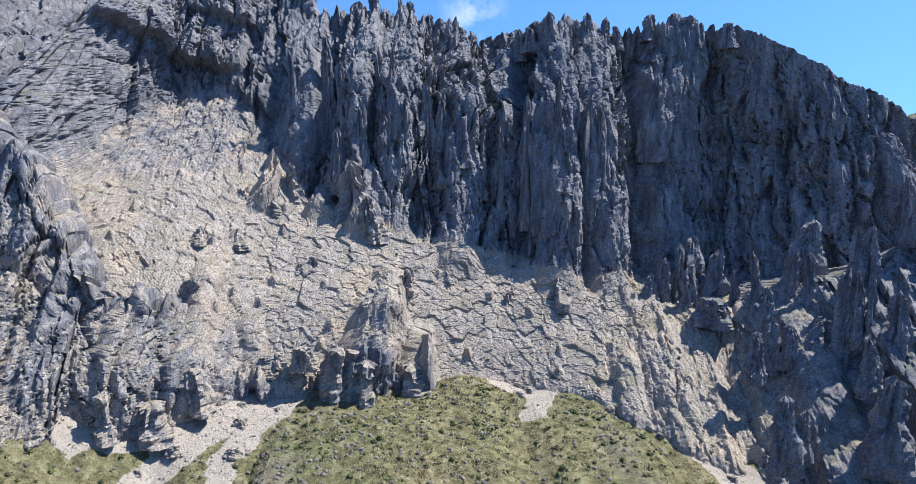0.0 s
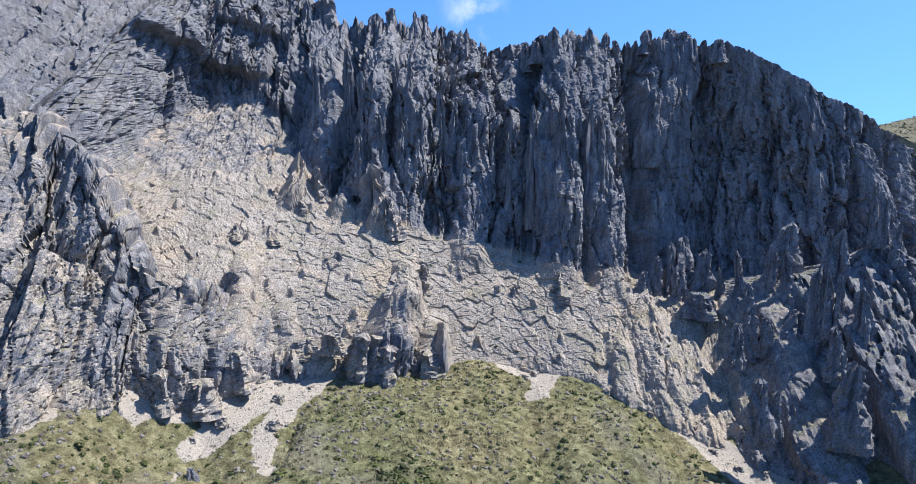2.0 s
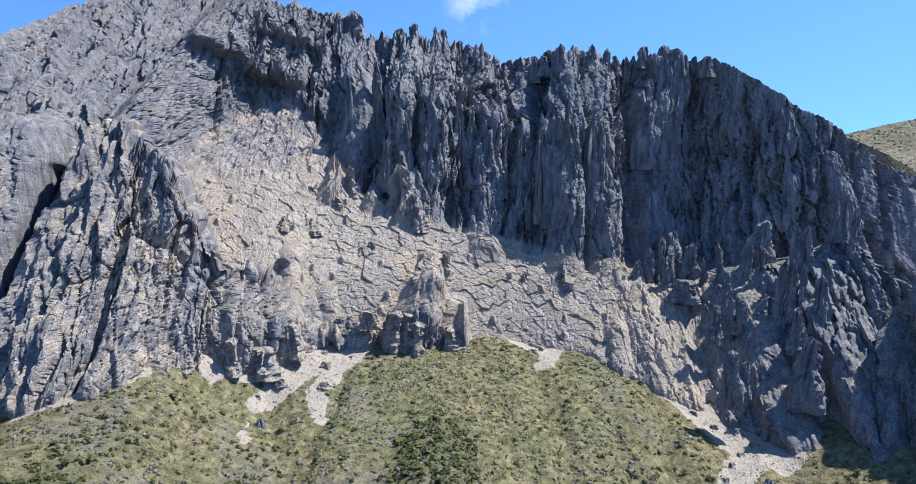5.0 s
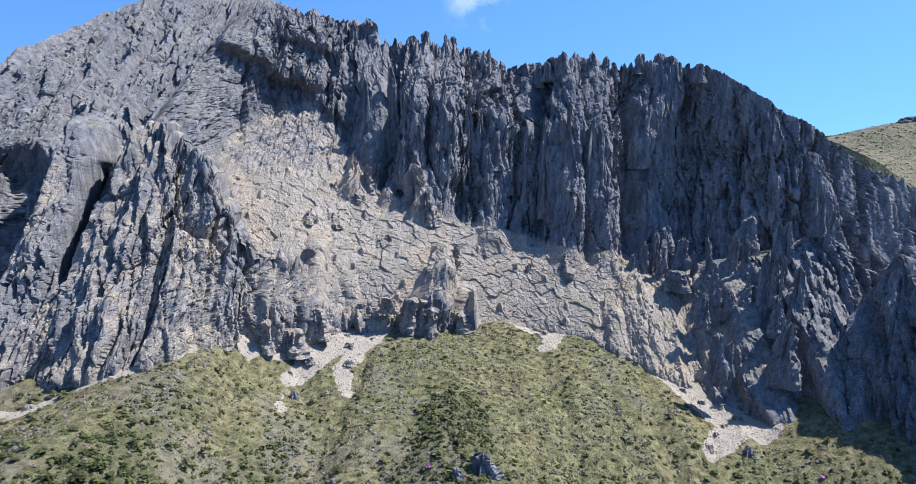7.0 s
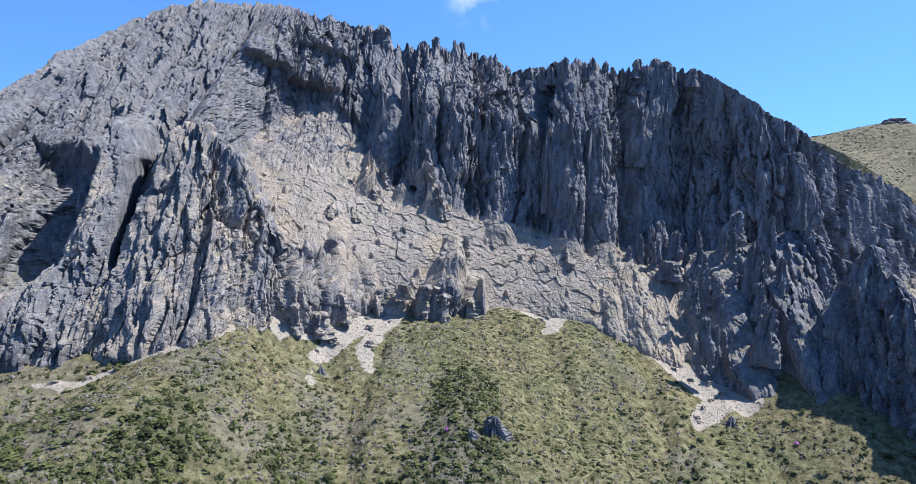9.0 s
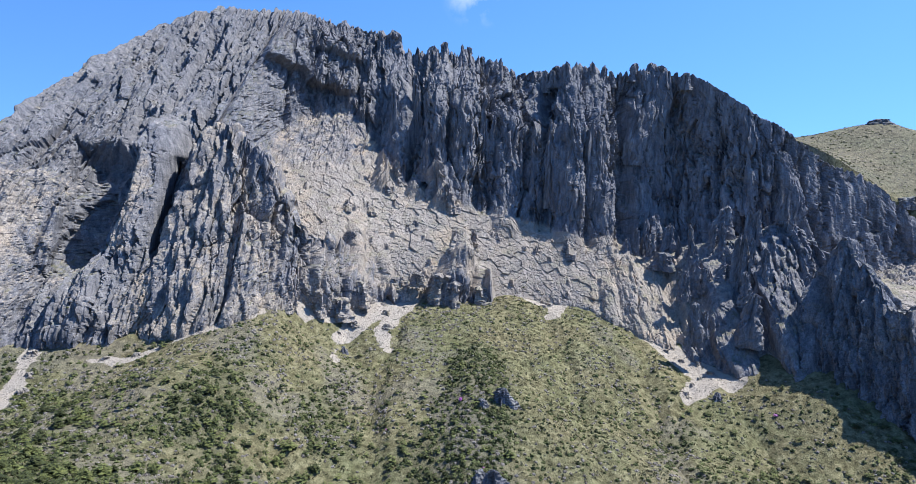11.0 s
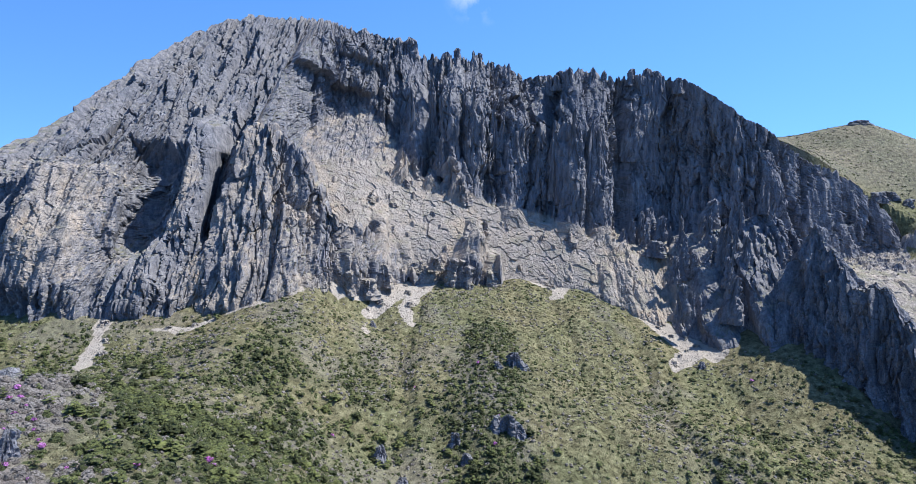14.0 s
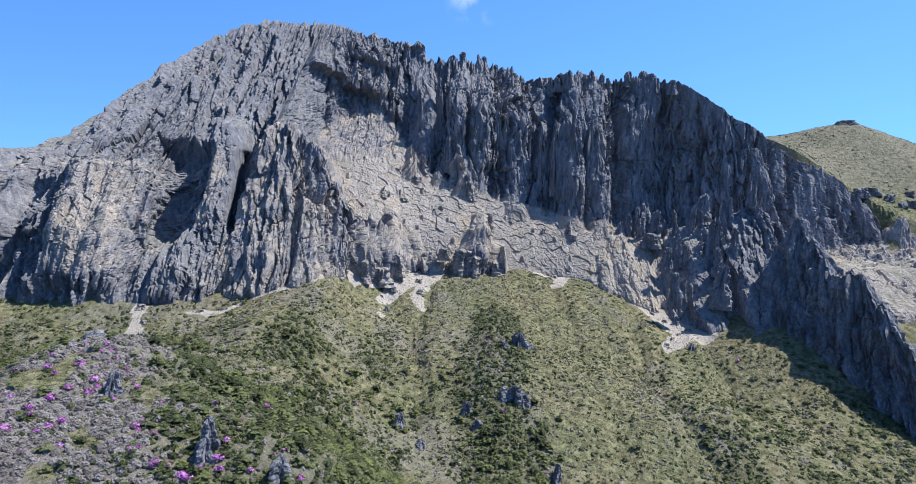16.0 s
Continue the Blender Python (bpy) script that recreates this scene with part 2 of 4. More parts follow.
PLAN_MIDDLE = [
    (-137, 208, 42, 262, 88, 348, 150, 400, 230),
    (-118, 205, 34, 250, 74, 351, 153, 400, 226),
    (-100, 215, 25, 238, 56, 342, 136, 398, 222),
    (-85, 228, 28, 254, 61, 322, 113, 390, 212),
    (-75, 236, 30, 258, 59, 310, 103, 385, 205),
    (-45, 240, 27, 265, 57, 303, 90, 378, 206),
    (-15, 256, 26, 275, 52, 303, 81, 377, 203),
    (20, 262, 24, 282, 48, 304, 72, 378, 190),
    (50, 248, 23, 278, 46, 298, 64, 345, 190),
    (80, 224, 12, 268, 42, 305, 62, 355, 190),
]
PLAN_EAST = [
    (115, 199, -1, 280, 58, 322, 58, 352, 190),
    (140, 175, -4, 256, 68, 312, 60, 342, 187),
    (152, 167, -3, 246, 74, 300, 64, 327, 179),
    (170, 168, 2, 245, 86, 288, 68, 312, 161),
    (180, 180, 12, 236, 77, 285, 68, 308, 153),
    (191, 190, 25, 222, 62, 282, 62, 305, 149),
    (205, 190, 26, 218, 46, 280, 54, 303, 138),
    (230, 172, 16, 222, 42, 280, 50, 302, 121),
    (262, 165, 18, 218, 40, 281, 46, 300, 108),
    (282, 165, 20, 218, 42, 278, 46, 295, 88),
    (300, 168, 22, 220, 44, 268, 52, 285, 64),
    (345, 180, 28, 225, 48, 255, 56, 275, 64),
]
PLAN = np.array(PLAN_WEST + PLAN_MIDDLE + PLAN_EAST, float)


def plan(x, column, width=0):
    return np.interp(x, PLAN[:, 0], PLAN[:, column])


# ---------- ground ----------
GRASS_RIDGES = [
    (2, 255, 28), (-24, 154, 10), (-11, 121, 5), (-18, 66, -9), (-22, 0, -28), (-20, -100, -48),
    (46, 256, 24), (62, 200, 9), (89, 78, -17), (95, 0, -38),
    (-133, 160, 27), (-146, 102, 20), (-150, 20, 14), (-149, -46, 46), (-140, -66, 43), (-126, -81, 39), (-105, -85, 35), (-86, -93, 31),
    (-150, -130, 34), (-150, -220, 15), (-185, -50, 36), (-215, -50, 26), (-270, -50, 12),
]
GULLIES = [
    (-70, 236, 27), (-96, 185, 12), (-85, 126, -2), (-72, 58, -19), (-60, 0, -22), (-55, -60, -4), (-45, -100, -12), (-40, -244, -40),
    (25, 235, 19), (30, 150, -6), (78, 222, 11), (106, 200, -1), (80, 160, -9), (72, 120, -17), (60, 40, -28),
    (140, 166, -1), (150, 143, -5), (134, 92, -26), (117, 117, -24), (172, 110, -21), (198, 80, -34), (225, 0, -52),
    (-179, 127, 13), (-210, 114, 6), (-237, 145, 17), (-230, 60, 0), (-320, 100, 2), (-340, 0, -10), (-420, 120, 5),
]
EAST_SLOPES = [
    (200, 190, 24), (235, 170, 14), (250, 140, 0), (300, 166, 20), (240, 100, -25), (330, 120, 0), (420, 200, 25), (300, 0, -45), (345, 178, 26), (380, 230, 45),
]
BACK_SLOPES = [
    (115, 366, 186), (140, 352, 184), (163, 332, 160), (188, 316, 142), (215, 306, 133), (246, 306, 118), (290, 306, 92),
    (351, 444, 164), (279, 420, 139), (420, 430, 142), (520, 440, 105), (340, 300, 82), (380, 330, 104), (330, 250, 58), (400, 250, 48), (450, 300, 75),
    (-200, 470, 200), (0, 450, 165), (100, 440, 168), (-400, 420, 70), (-520, 500, 10), (0, 800, 40), (600, 700, 40), (650, 300, 20),
]


def distance_to_line(x, y, line):
    best = np.full(np.shape(x), 1e9)
    along = np.zeros(np.shape(x))
    for k, ((ax, ay), (bx, by)) in enumerate(zip(line, line[1:])):
        dx, dy = bx - ax, by - ay
        t = np.clip(((x - ax) * dx + (y - ay) * dy) / (dx * dx + dy * dy), 0, 1)
        d = np.hypot(x - ax - t * dx, y - ay - t * dy)
        along = np.where(d < best, k + t, along)
        best = np.minimum(best, d)
    return best, along


def spline(nodes):
    """A smooth height field through given heights."""
    nodes = np.array(nodes, float)
    d = np.hypot(nodes[:, None, 0] - nodes[None, :, 0], nodes[:, None, 1] - nodes[None, :, 1])
    k = np.sqrt(d * d + 144.0)
    n = len(nodes)
    a = np.zeros((n + 3, n + 3))
    a[:n, :n] = k + np.eye(n) * 0.5
    a[:n, n:] = np.column_stack([np.ones(n), nodes[:, :2]])
    a[n:, :n] = a[:n, n:].T
    w = np.linalg.solve(a, np.concatenate([nodes[:, 2], np.zeros(3)]))

    def height(x, y):
        z = w[n] + w[n + 1] * x + w[n + 2] * y
        for i in range(n):
            z = z + w[i] * np.sqrt((x - nodes[i, 0]) ** 2 + (y - nodes[i, 1]) ** 2 + 144.0)
        return z
    return height


# narrow runnels cut into the slope: the line, depth and half width
RUNNELS = [
    ([(-93, 198), (-84, 179), (-73, 150), (-71, 125), (-65, 100), (-62, 60), (-58, 0), (-56, -60)], 2.8, 8.0),
    ([(-66, 212), (-68, 188), (-68, 165), (-70, 145)], 2.6, 5.0),
    ([(24, 244), (23, 201), (25, 156), (21, 111), (30, 40)], 2.6, 7.0),
    ([(2, 236), (-2, 200), (4, 160), (8, 120)], 1.5, 5.0),
    ([(71, 218), (67, 182), (70, 136), (66, 90), (70, 30)], 3.4, 8.0),
    ([(92, 180), (84, 160), (78, 140), (70, 110)], 2.5, 5.0),
    ([(-116, 190), (-112, 150), (-106, 110), (-96, 60)], 2.4, 6.0),
    ([(48, 226), (46, 190), (50, 150), (46, 100)], 1.6, 6.0),
    ([(120, 180), (112, 140), (116, 100), (110, 50)], 2.2, 7.0),
    ([(150, 130), (142, 100), (146, 60)], 2.0, 7.0),
]


def runnels(x, y):
    total = np.zeros(np.shape(x))
    for line, deep, half in RUNNELS:
        d, _ = distance_to_line(x + 16 * (fbm2(x / 34, y / 34, 37, 3) - 0.5), y, line)
        total = np.maximum(total, deep * np.clip(1 - d / half, 0, 1))
    return total


foot_heights = [(x, plan(x, 1), plan(x, 2)) for x in (-320, -280, -250, -200, -160, -130, -105, -45, -15, 20)]
front_height = spline(GRASS_RIDGES + GULLIES + EAST_SLOPES + foot_heights)
back_height = spline(BACK_SLOPES)


def ground_height(x, y, rough=True):
    reach = np.hypot(x, y - 100)
    far = smooth(520, 900, reach)
    front = front_height(np.clip(x, -520, 520), np.clip(y, -400, 330))
    back = back_height(np.clip(x, -700, 700), np.clip(y, 200, 800))
    low = plan(x, 7)
    m = smooth(low + 1, low + 9, y)
    east = smooth(285, 310, x)
    m = m * (1 - east) + east * smooth(268, 282, y)
    z = front * (1 - m) + back * m
    z = z * (1 - far) + far * (-60 - 0.05 * (reach - 500))
    if rough:
        z = z + 3.5 * (ridged(x / 34 + 0.4 * noise2(x / 60, y / 60, 29), y / 130, 28, 2) - 0.5) * smooth(250, 200, y) + 2.4 * (fbm2(x / 20, y / 26, 31, 4) - 0.5) + 0.8 * (fbm2(x / 5, y / 5, 35, 3) - 0.5) - runnels(x, y)
    return z


def graded(parts):
    """Coordinates with a given step in each stretch."""
    out = []
    for a, b, step in parts:
        out.append(np.arange(a, b, step))
    return np.concatenate(out + [np.array([parts[-1][1]])])


gx = graded([(-4500, -900, 300), (-900, -400, 25), (-400, 420, 2.6), (420, 900, 12), (900, 4500, 300)])
gy = graded([(-4500, -900, 300), (-900, -260, 20), (-260, 280, 2.6), (280, 520, 4.0), (520, 1000, 20), (1000, 4500, 250)])
GX, GY = np.meshgrid(gx, gy)
GZ = ground_height(GX, GY)


# scree: the line it runs down and its half width at the start and at the end
SCREES = [
    ([(-66, 244), (-80, 222), (-97, 190)], 13, 3.0),
    ([(-80, 232), (-108, 206), (-118, 196)], 9, 7),
    ([(-97, 190), (-94, 166)], 1.3, 0.4),
    ([(-62, 236), (-74, 205), (-70, 185)], 6, 2),
    ([(20, 262), (34, 258), (28, 240)], 8, 4),
    ([(46, 262), (80, 234), (104, 200), (118, 188)], 5, 9),
    ([(108, 190), (88, 168)], 9, 3),
    ([(-240, 160), (-232, 136), (-222, 100)], 1.6, 4.0),
    ([(-205, 140), (-190, 140), (-176, 150)], 1.5, 1.5),
    ([(-172, 152), (-152, 158), (-138, 176)], 1.5, 4),
    ([(236, 236), (290, 258), (345, 278), (380, 300)], 8, 6),
]


def scree_at(x, y):
    s = np.zeros(np.shape(x))
    for line, w0, w1 in SCREES:
        d, along = distance_to_line(x, y, line)
        d = d + 5 * (fbm2(x / 7, y / 7, 43, 3) - 0.5)
        w = w0 + (w1 - w0) * along / (len(line) - 1)
        s = np.maximum(s, 1 - smooth(w * 0.75, w * 1.25 + 1, d))
    return s


def ridge_share(x, y):
    """1 on the open grass of the middle ridge, 0 in the wooded hollows beside it."""
    line, _ = distance_to_line(x, y, [(10, 255), (-5, 190), (8, 121), (18, 66), (30, 0), (45, -80)])
    east = smooth(70, 130, x) * smooth(160, 120, y)
    return (1 - smooth(30, 62, np.where(x > 0, line * 1.05, line * 1.7))) * (1 - east)


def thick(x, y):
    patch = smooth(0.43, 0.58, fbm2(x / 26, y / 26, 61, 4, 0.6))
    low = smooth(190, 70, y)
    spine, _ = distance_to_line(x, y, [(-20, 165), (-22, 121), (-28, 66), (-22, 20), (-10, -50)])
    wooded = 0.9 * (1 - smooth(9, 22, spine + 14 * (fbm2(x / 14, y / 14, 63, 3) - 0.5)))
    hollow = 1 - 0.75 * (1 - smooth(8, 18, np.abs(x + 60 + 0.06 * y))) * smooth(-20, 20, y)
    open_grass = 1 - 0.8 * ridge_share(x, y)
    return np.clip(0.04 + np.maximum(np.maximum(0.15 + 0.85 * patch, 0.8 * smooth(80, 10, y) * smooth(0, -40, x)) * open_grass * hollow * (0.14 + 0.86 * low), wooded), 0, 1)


def knoll_share(x, y):
    return (1 - smooth(40, 80, np.hypot((x + 165) / 1.3, y + 75))) * smooth(-154, -174, x + 0.5 * y + 16 * (fbm2(x / 9, y / 9, 65, 3) - 0.5))


SCREE = scree_at(GX, GY)
# the darkening follows the scrub's density and leaves out the knoll
SCRUB_DARK = 0.6 * thick(GX, GY) * (1 - knoll_share(GX, GY))
HEATH = np.maximum(knoll_share(GX, GY) * smooth(0.40, 0.48, fbm2(GX / 13, GY / 13, 85, 3)), 0.3 * smooth(0.52, 0.62, fbm2(GX / 28, GY / 28, 81, 4)) * (1 - ridge_share(GX, GY)))
HEATH = np.maximum(HEATH, 0.3 * smooth(300, 340, GY))
ground = sheet("ground", np.stack([GX, GY, GZ], -1), GRASS, scree=SCREE, scrub_dark=SCRUB_DARK, heath=HEATH)
tagged(ground, "steep mountain slope of dwarf bamboo, dry grass and pale scree", "ground", kind="structure")


# ---------- the rock wall ----------
def columns(x, z, wide, tall, step, prow, seed):
    """Upright joint blocks: each stands out by its own amount, is split off by joints and has a sharp prow and a flat top."""
    f1, f2, pick, px, py = cells(x / wide, z / tall, seed)
    lean = lattice(np.floor(pick * 9999), np.zeros_like(x), np.zeros_like(x), seed + 3) - 0.5
    nose = 0.45 - 1.5 * np.abs(px - 0.35 * lean)
    return step * (pick - 0.5) + 0.12 * step * py + prow * nose - 0.45 * prow * (1 - smooth(0.0, 0.16, f2 - f1))


def spires(x, z, wide, tall, out, seed):
    """Rock towers that lean on the wall: each has a broken tip, widens downwards and dies out into the next."""
    ix, iz = np.floor(x / wide), np.floor(z / tall)
    o = np.zeros_like(ix)
    best = np.zeros(x.shape)
    for dx in (-1, 0, 1):
        for dz in (0, 1, 2):
            jx, jz = ix + dx, iz + dz
            tip = (jz + lattice(jx, jz, o + 1, seed)) * tall
            t = (tip - z) / tall
            axis = (jx + lattice(jx, jz, o, seed)) * wide + 0.3 * wide * (lattice(jx, jz, o + 4, seed) - 0.5) * t
            size = 0.3 + 0.7 * lattice(jx, jz, o + 2, seed)
            flat = lattice(jx, jz, o + 3, seed)
            half = wide * size * (0.10 + 0.16 * flat + 0.50 * np.sqrt(np.clip(t, 0, 1.6)))
            side = np.clip(1 - np.abs(x - axis) / half, 0, 1)
            body = np.minimum(side * (1.15 + flat), 1) * (0.75 + 0.25 * side)
            best = np.maximum(best, out * size * body * smooth(0, 0.06 + 0.1 * flat, t) * (1 - smooth(0.75, 1.7, t)))
    return best


def prisms(x, z, wide, tall, step, tilt, groove, seed):
    """Jointed rock: every block has one flat, tilted face, stands out by its own amount and is split off by an open joint."""
    f1, f2, pick, px, py = cells(x / wide, z / tall, seed)
    key, o = np.floor(pick * 99991), np.zeros_like(x)
    a, b = lattice(key, o, o, seed + 1) - 0.5, lattice(key, o + 1, o, seed + 1) - 0.5
    return step * (pick - 0.5) + tilt * wide * (2.0 * a * px + 0.7 * (b - 0.12) * py) - groove * (1 - smooth(0.0, 0.09, f2 - f1))


def ribs(x, z, seed, stretch=3.4, wide=22.0, levels=6):
    """Sharp upright ribs with hollows between them; the finer ribs stand on the larger ones."""
    total, amp, hold = 0.0, 1.0, 1.0
    for k in range(levels):
        wx = x + 0.5 * wide * (noise2(x / wide, z / wide, seed + 50 + k) - 0.5)
        n = noise2(wx / wide + 7.7 * k, z / (wide * stretch) + 3.1 * k, seed + k)
        r = (1 - np.abs(2 * n - 1)) ** 1.6
        total = total + amp * hold * r
        hold = np.clip(0.25 + 1.3 * r, 0, 1)
        amp, wide = amp * 0.56, wide * 0.52
    return total


def rock_relief(x, z, pillar, slab, seed, coarse=0.0):
    """How far the rock stands out: ribs and columns on the steep parts, cracked blocks on the slabs."""
    warp = 8 * (fbm2(x / 30, z / 34, seed + 1, 3) - 0.5) + 2.4 * (fbm2(x / 6, z / 6, seed + 3, 4, 0.6) - 0.5)
    lean = x + warp
    tilt = z + 9 * (fbm2(x / 17, z / 40, seed + 4, 2) - 0.5)
    ragged = fbm2(x / 22, z / 20, seed + 12, 6, 0.58) - 0.5
    steep = 7 * (ribs(lean, z, seed + 60, 3.4, 24.0, 2) - 0.7) + 9 * coarse * (ribs(x + 0.5 * warp, z, seed + 90, 8.0, 12.0, 3) - 0.8)
    steep = steep + prisms(lean, tilt, 13, 60, 7.0, 0.45, 2.6, seed + 101) + prisms(lean + 0.1 * z, tilt, 6.5, 28, 4.6, 0.6, 1.6, seed + 104)
    steep = steep + prisms(lean - 0.12 * z, tilt, 3.3, 12, 2.8, 0.75, 1.0, seed + 107) + prisms(lean, z, 1.7, 4.6, 1.5, 0.8, 0.6, seed + 110)
    steep = steep + spires(lean, tilt, 11, 27, 6.0, seed + 5) + spires(lean, tilt, 5.0, 11, 3.6, seed + 9) + spires(lean, tilt, 2.8, 5.2, 1.8, seed + 13)
    steep = steep + 6 * ragged
    wx, wz = 4.5 * fbm2(x / 13, z / 13, seed + 20, 4), 4.5 * fbm2(x / 13 + 9, z / 13, seed + 23, 4)
    sx, sz = x + 1.1 * wx, z + wz + 0.3 * x
    upper = 0.75 + 0.6 * smooth(250, 300, z)
    blocks = upper * prisms(sx, sz, 7.2, 6.2, 1.2, 0.16, 0.45, seed + 25)
    blocks = blocks + upper * prisms(sx + 0.5 * z, sz - 0.6 * x, 3.1, 2.6, 0.5, 0.22, 0.22, seed + 27) + 0.15 * prisms(sx, sz, 1.4, 1.3, 1.0, 0.5, 0.4, seed + 29)
    k1, k2, chance, kx, kz = cells((x + wx) / 8.5, (z + wz) / 9.5, seed + 33)
    knobs = np.clip(1 - np.hypot(kx * 1.3, kz * 0.8) / 0.26, 0, 1) * np.where(chance > 0.87, 6.0 * (chance - 0.45), 0.0)
    blocks = blocks + 2.4 * (fbm2(x / 20, z / 20, seed + 30, 3, 0.45) - 0.5) + knobs
    steep = steep - steep.mean() + 0.7 * (fbm2(x / 1.5, z / 2.0, seed + 70, 2, 0.7) - 0.5)
    steep = np.where(steep > 0, 0.75 * steep, steep)
    return pillar * steep + slab * blocks


# buttresses (+) and recesses (-): x and z at the low end, x and z at the high end, half width, how far
BUTTRESSES = [
    (-193, 62, -196, 124, 8, -15), (-211, 30, -210, 125, 9, 9), (-236, 55, -246, 112, 15, -18),
    (-280, 30, -285, 98, 34, 5), (-322, 25, -322, 85, 12, -7), (-180, 44, -181, 92, 8, -12),
    (-228, 20, -222, 50, 10, 6), (-340, 40, -335, 90, 10, 4),
    (-33, 50, -30, 64, 7, 6), (-36, 30, -33, 50, 11, 9), (-16, 26, -17, 40, 7, 7),
    (-92, 30, -98, 66, 6, 7), (-106, 28, -106, 48, 8, 6), (-74, 30, -78, 50, 5, 3),
    (-100, 150, -96, 215, 10, 8), (-84, 120, -86, 215, 9, 7), (-52, 110, -48, 205, 9, 8), (-68, 120, -68, 200, 6, -9),
    (-24, 110, -27, 204, 10, 7), (2, 70, 8, 185, 10, 6), (28, 75, 31, 190, 5, -10), (46, 64, 46, 188, 10, 7),
    (60, 64, 58, 180, 3, -7), (72, 62, 70, 186, 9, 8), (90, 66, 92, 185, 7, -12), (118, 80, 112, 192, 12, 5),
    (80, 10, 82, 48, 9, 3), (66, 16, 66, 34, 6, 3), (100, 8, 106, 40, 7, -5), (124, 2, 128, 50, 7, 5), (138, 5, 140, 50, 6, -6),
    (149, 5, 150, 60, 6, 5),
]


def buttress_relief(x, z):
    total = np.zeros_like(x)
    wob = 6 * (fbm2(x / 20, z / 20, 501, 3) - 0.5)
    for xa, za, xb, zb, half, far in BUTTRESSES:
        f = np.clip((z - za) / (zb - za), 0, 1)
        c = xa + (xb - xa) * f
        side = np.clip(np.abs(x + wob - c) / half, 0, 1)
        ends = smooth(za - 10, za + 2, z) * (1 - smooth(zb - 2, zb + 10, z))
        total += far * (1 - side ** 2.2) * ends
    return total


# crags with a sheer western and a sloping eastern side: x and z at the low end and at the tip, western and eastern half width, how far at the low end and at the tip
CRAGS = [
    (-41, 24, -33, 66, 9, 24, 10, 4), (-14, 24, -15, 41, 5, 9, 7, 5), (-27, 50, -26, 63, 4, 8, 4, 3),
    (-64, 100, -66, 128, 5, 8, 8, 4), (-87, 104, -89, 136, 6, 9, 9, 4), (-44, 92, -48, 124, 6, 9, 8, 4),
]


def crag_relief(x, z):
    total = np.zeros_like(x)
    wx = x + 5 * (fbm2(x / 9, z / 9, 531, 4, 0.6) - 0.5)
    for xa, za, xb, zb, west, east, low, high in CRAGS:
        f = np.clip((z - za) / (zb - za), 0, 1)
        off = wx - (xa + (xb - xa) * f)
        side = np.clip(1 - np.where(off < 0, -off / west, off / east) / (1.05 - 0.75 * f), 0, 1)
        body = np.minimum(side * np.where(off < 0, 2.6, 1.25), 1)
        total = np.maximum(total, (low + (high - low) * f) * body * smooth(za - 12, za - 4, z) * (1 - smooth(zb - 3, zb + 2, z)))
    return total


# overhanging ledges: from one end to the other in x and z, and how far the lip stands out
LEDGES = [(-178, 187, -116, 163, 10), (-150, 205, -112, 191, 7)]


def ledge_relief(x, z):
    total = np.zeros_like(x)
    for xa, za, xb, zb, far in LEDGES:
        f = np.clip((x - xa) / (xb - xa), 0, 1)
        lip = za + (zb - za) * f + 14 * (fbm2(x / 12, z / 60, 520, 4, 0.6) - 0.5)
        ends = smooth(min(xa, xb) - 6, min(xa, xb) + 6, x) * (1 - smooth(max(xa, xb) - 6, max(xa, xb) + 6, x))
        above = z - lip
        total += far * ends * (smooth(-1.5, 1.0, above) * (1 - smooth(3, 26, above)))
    return total


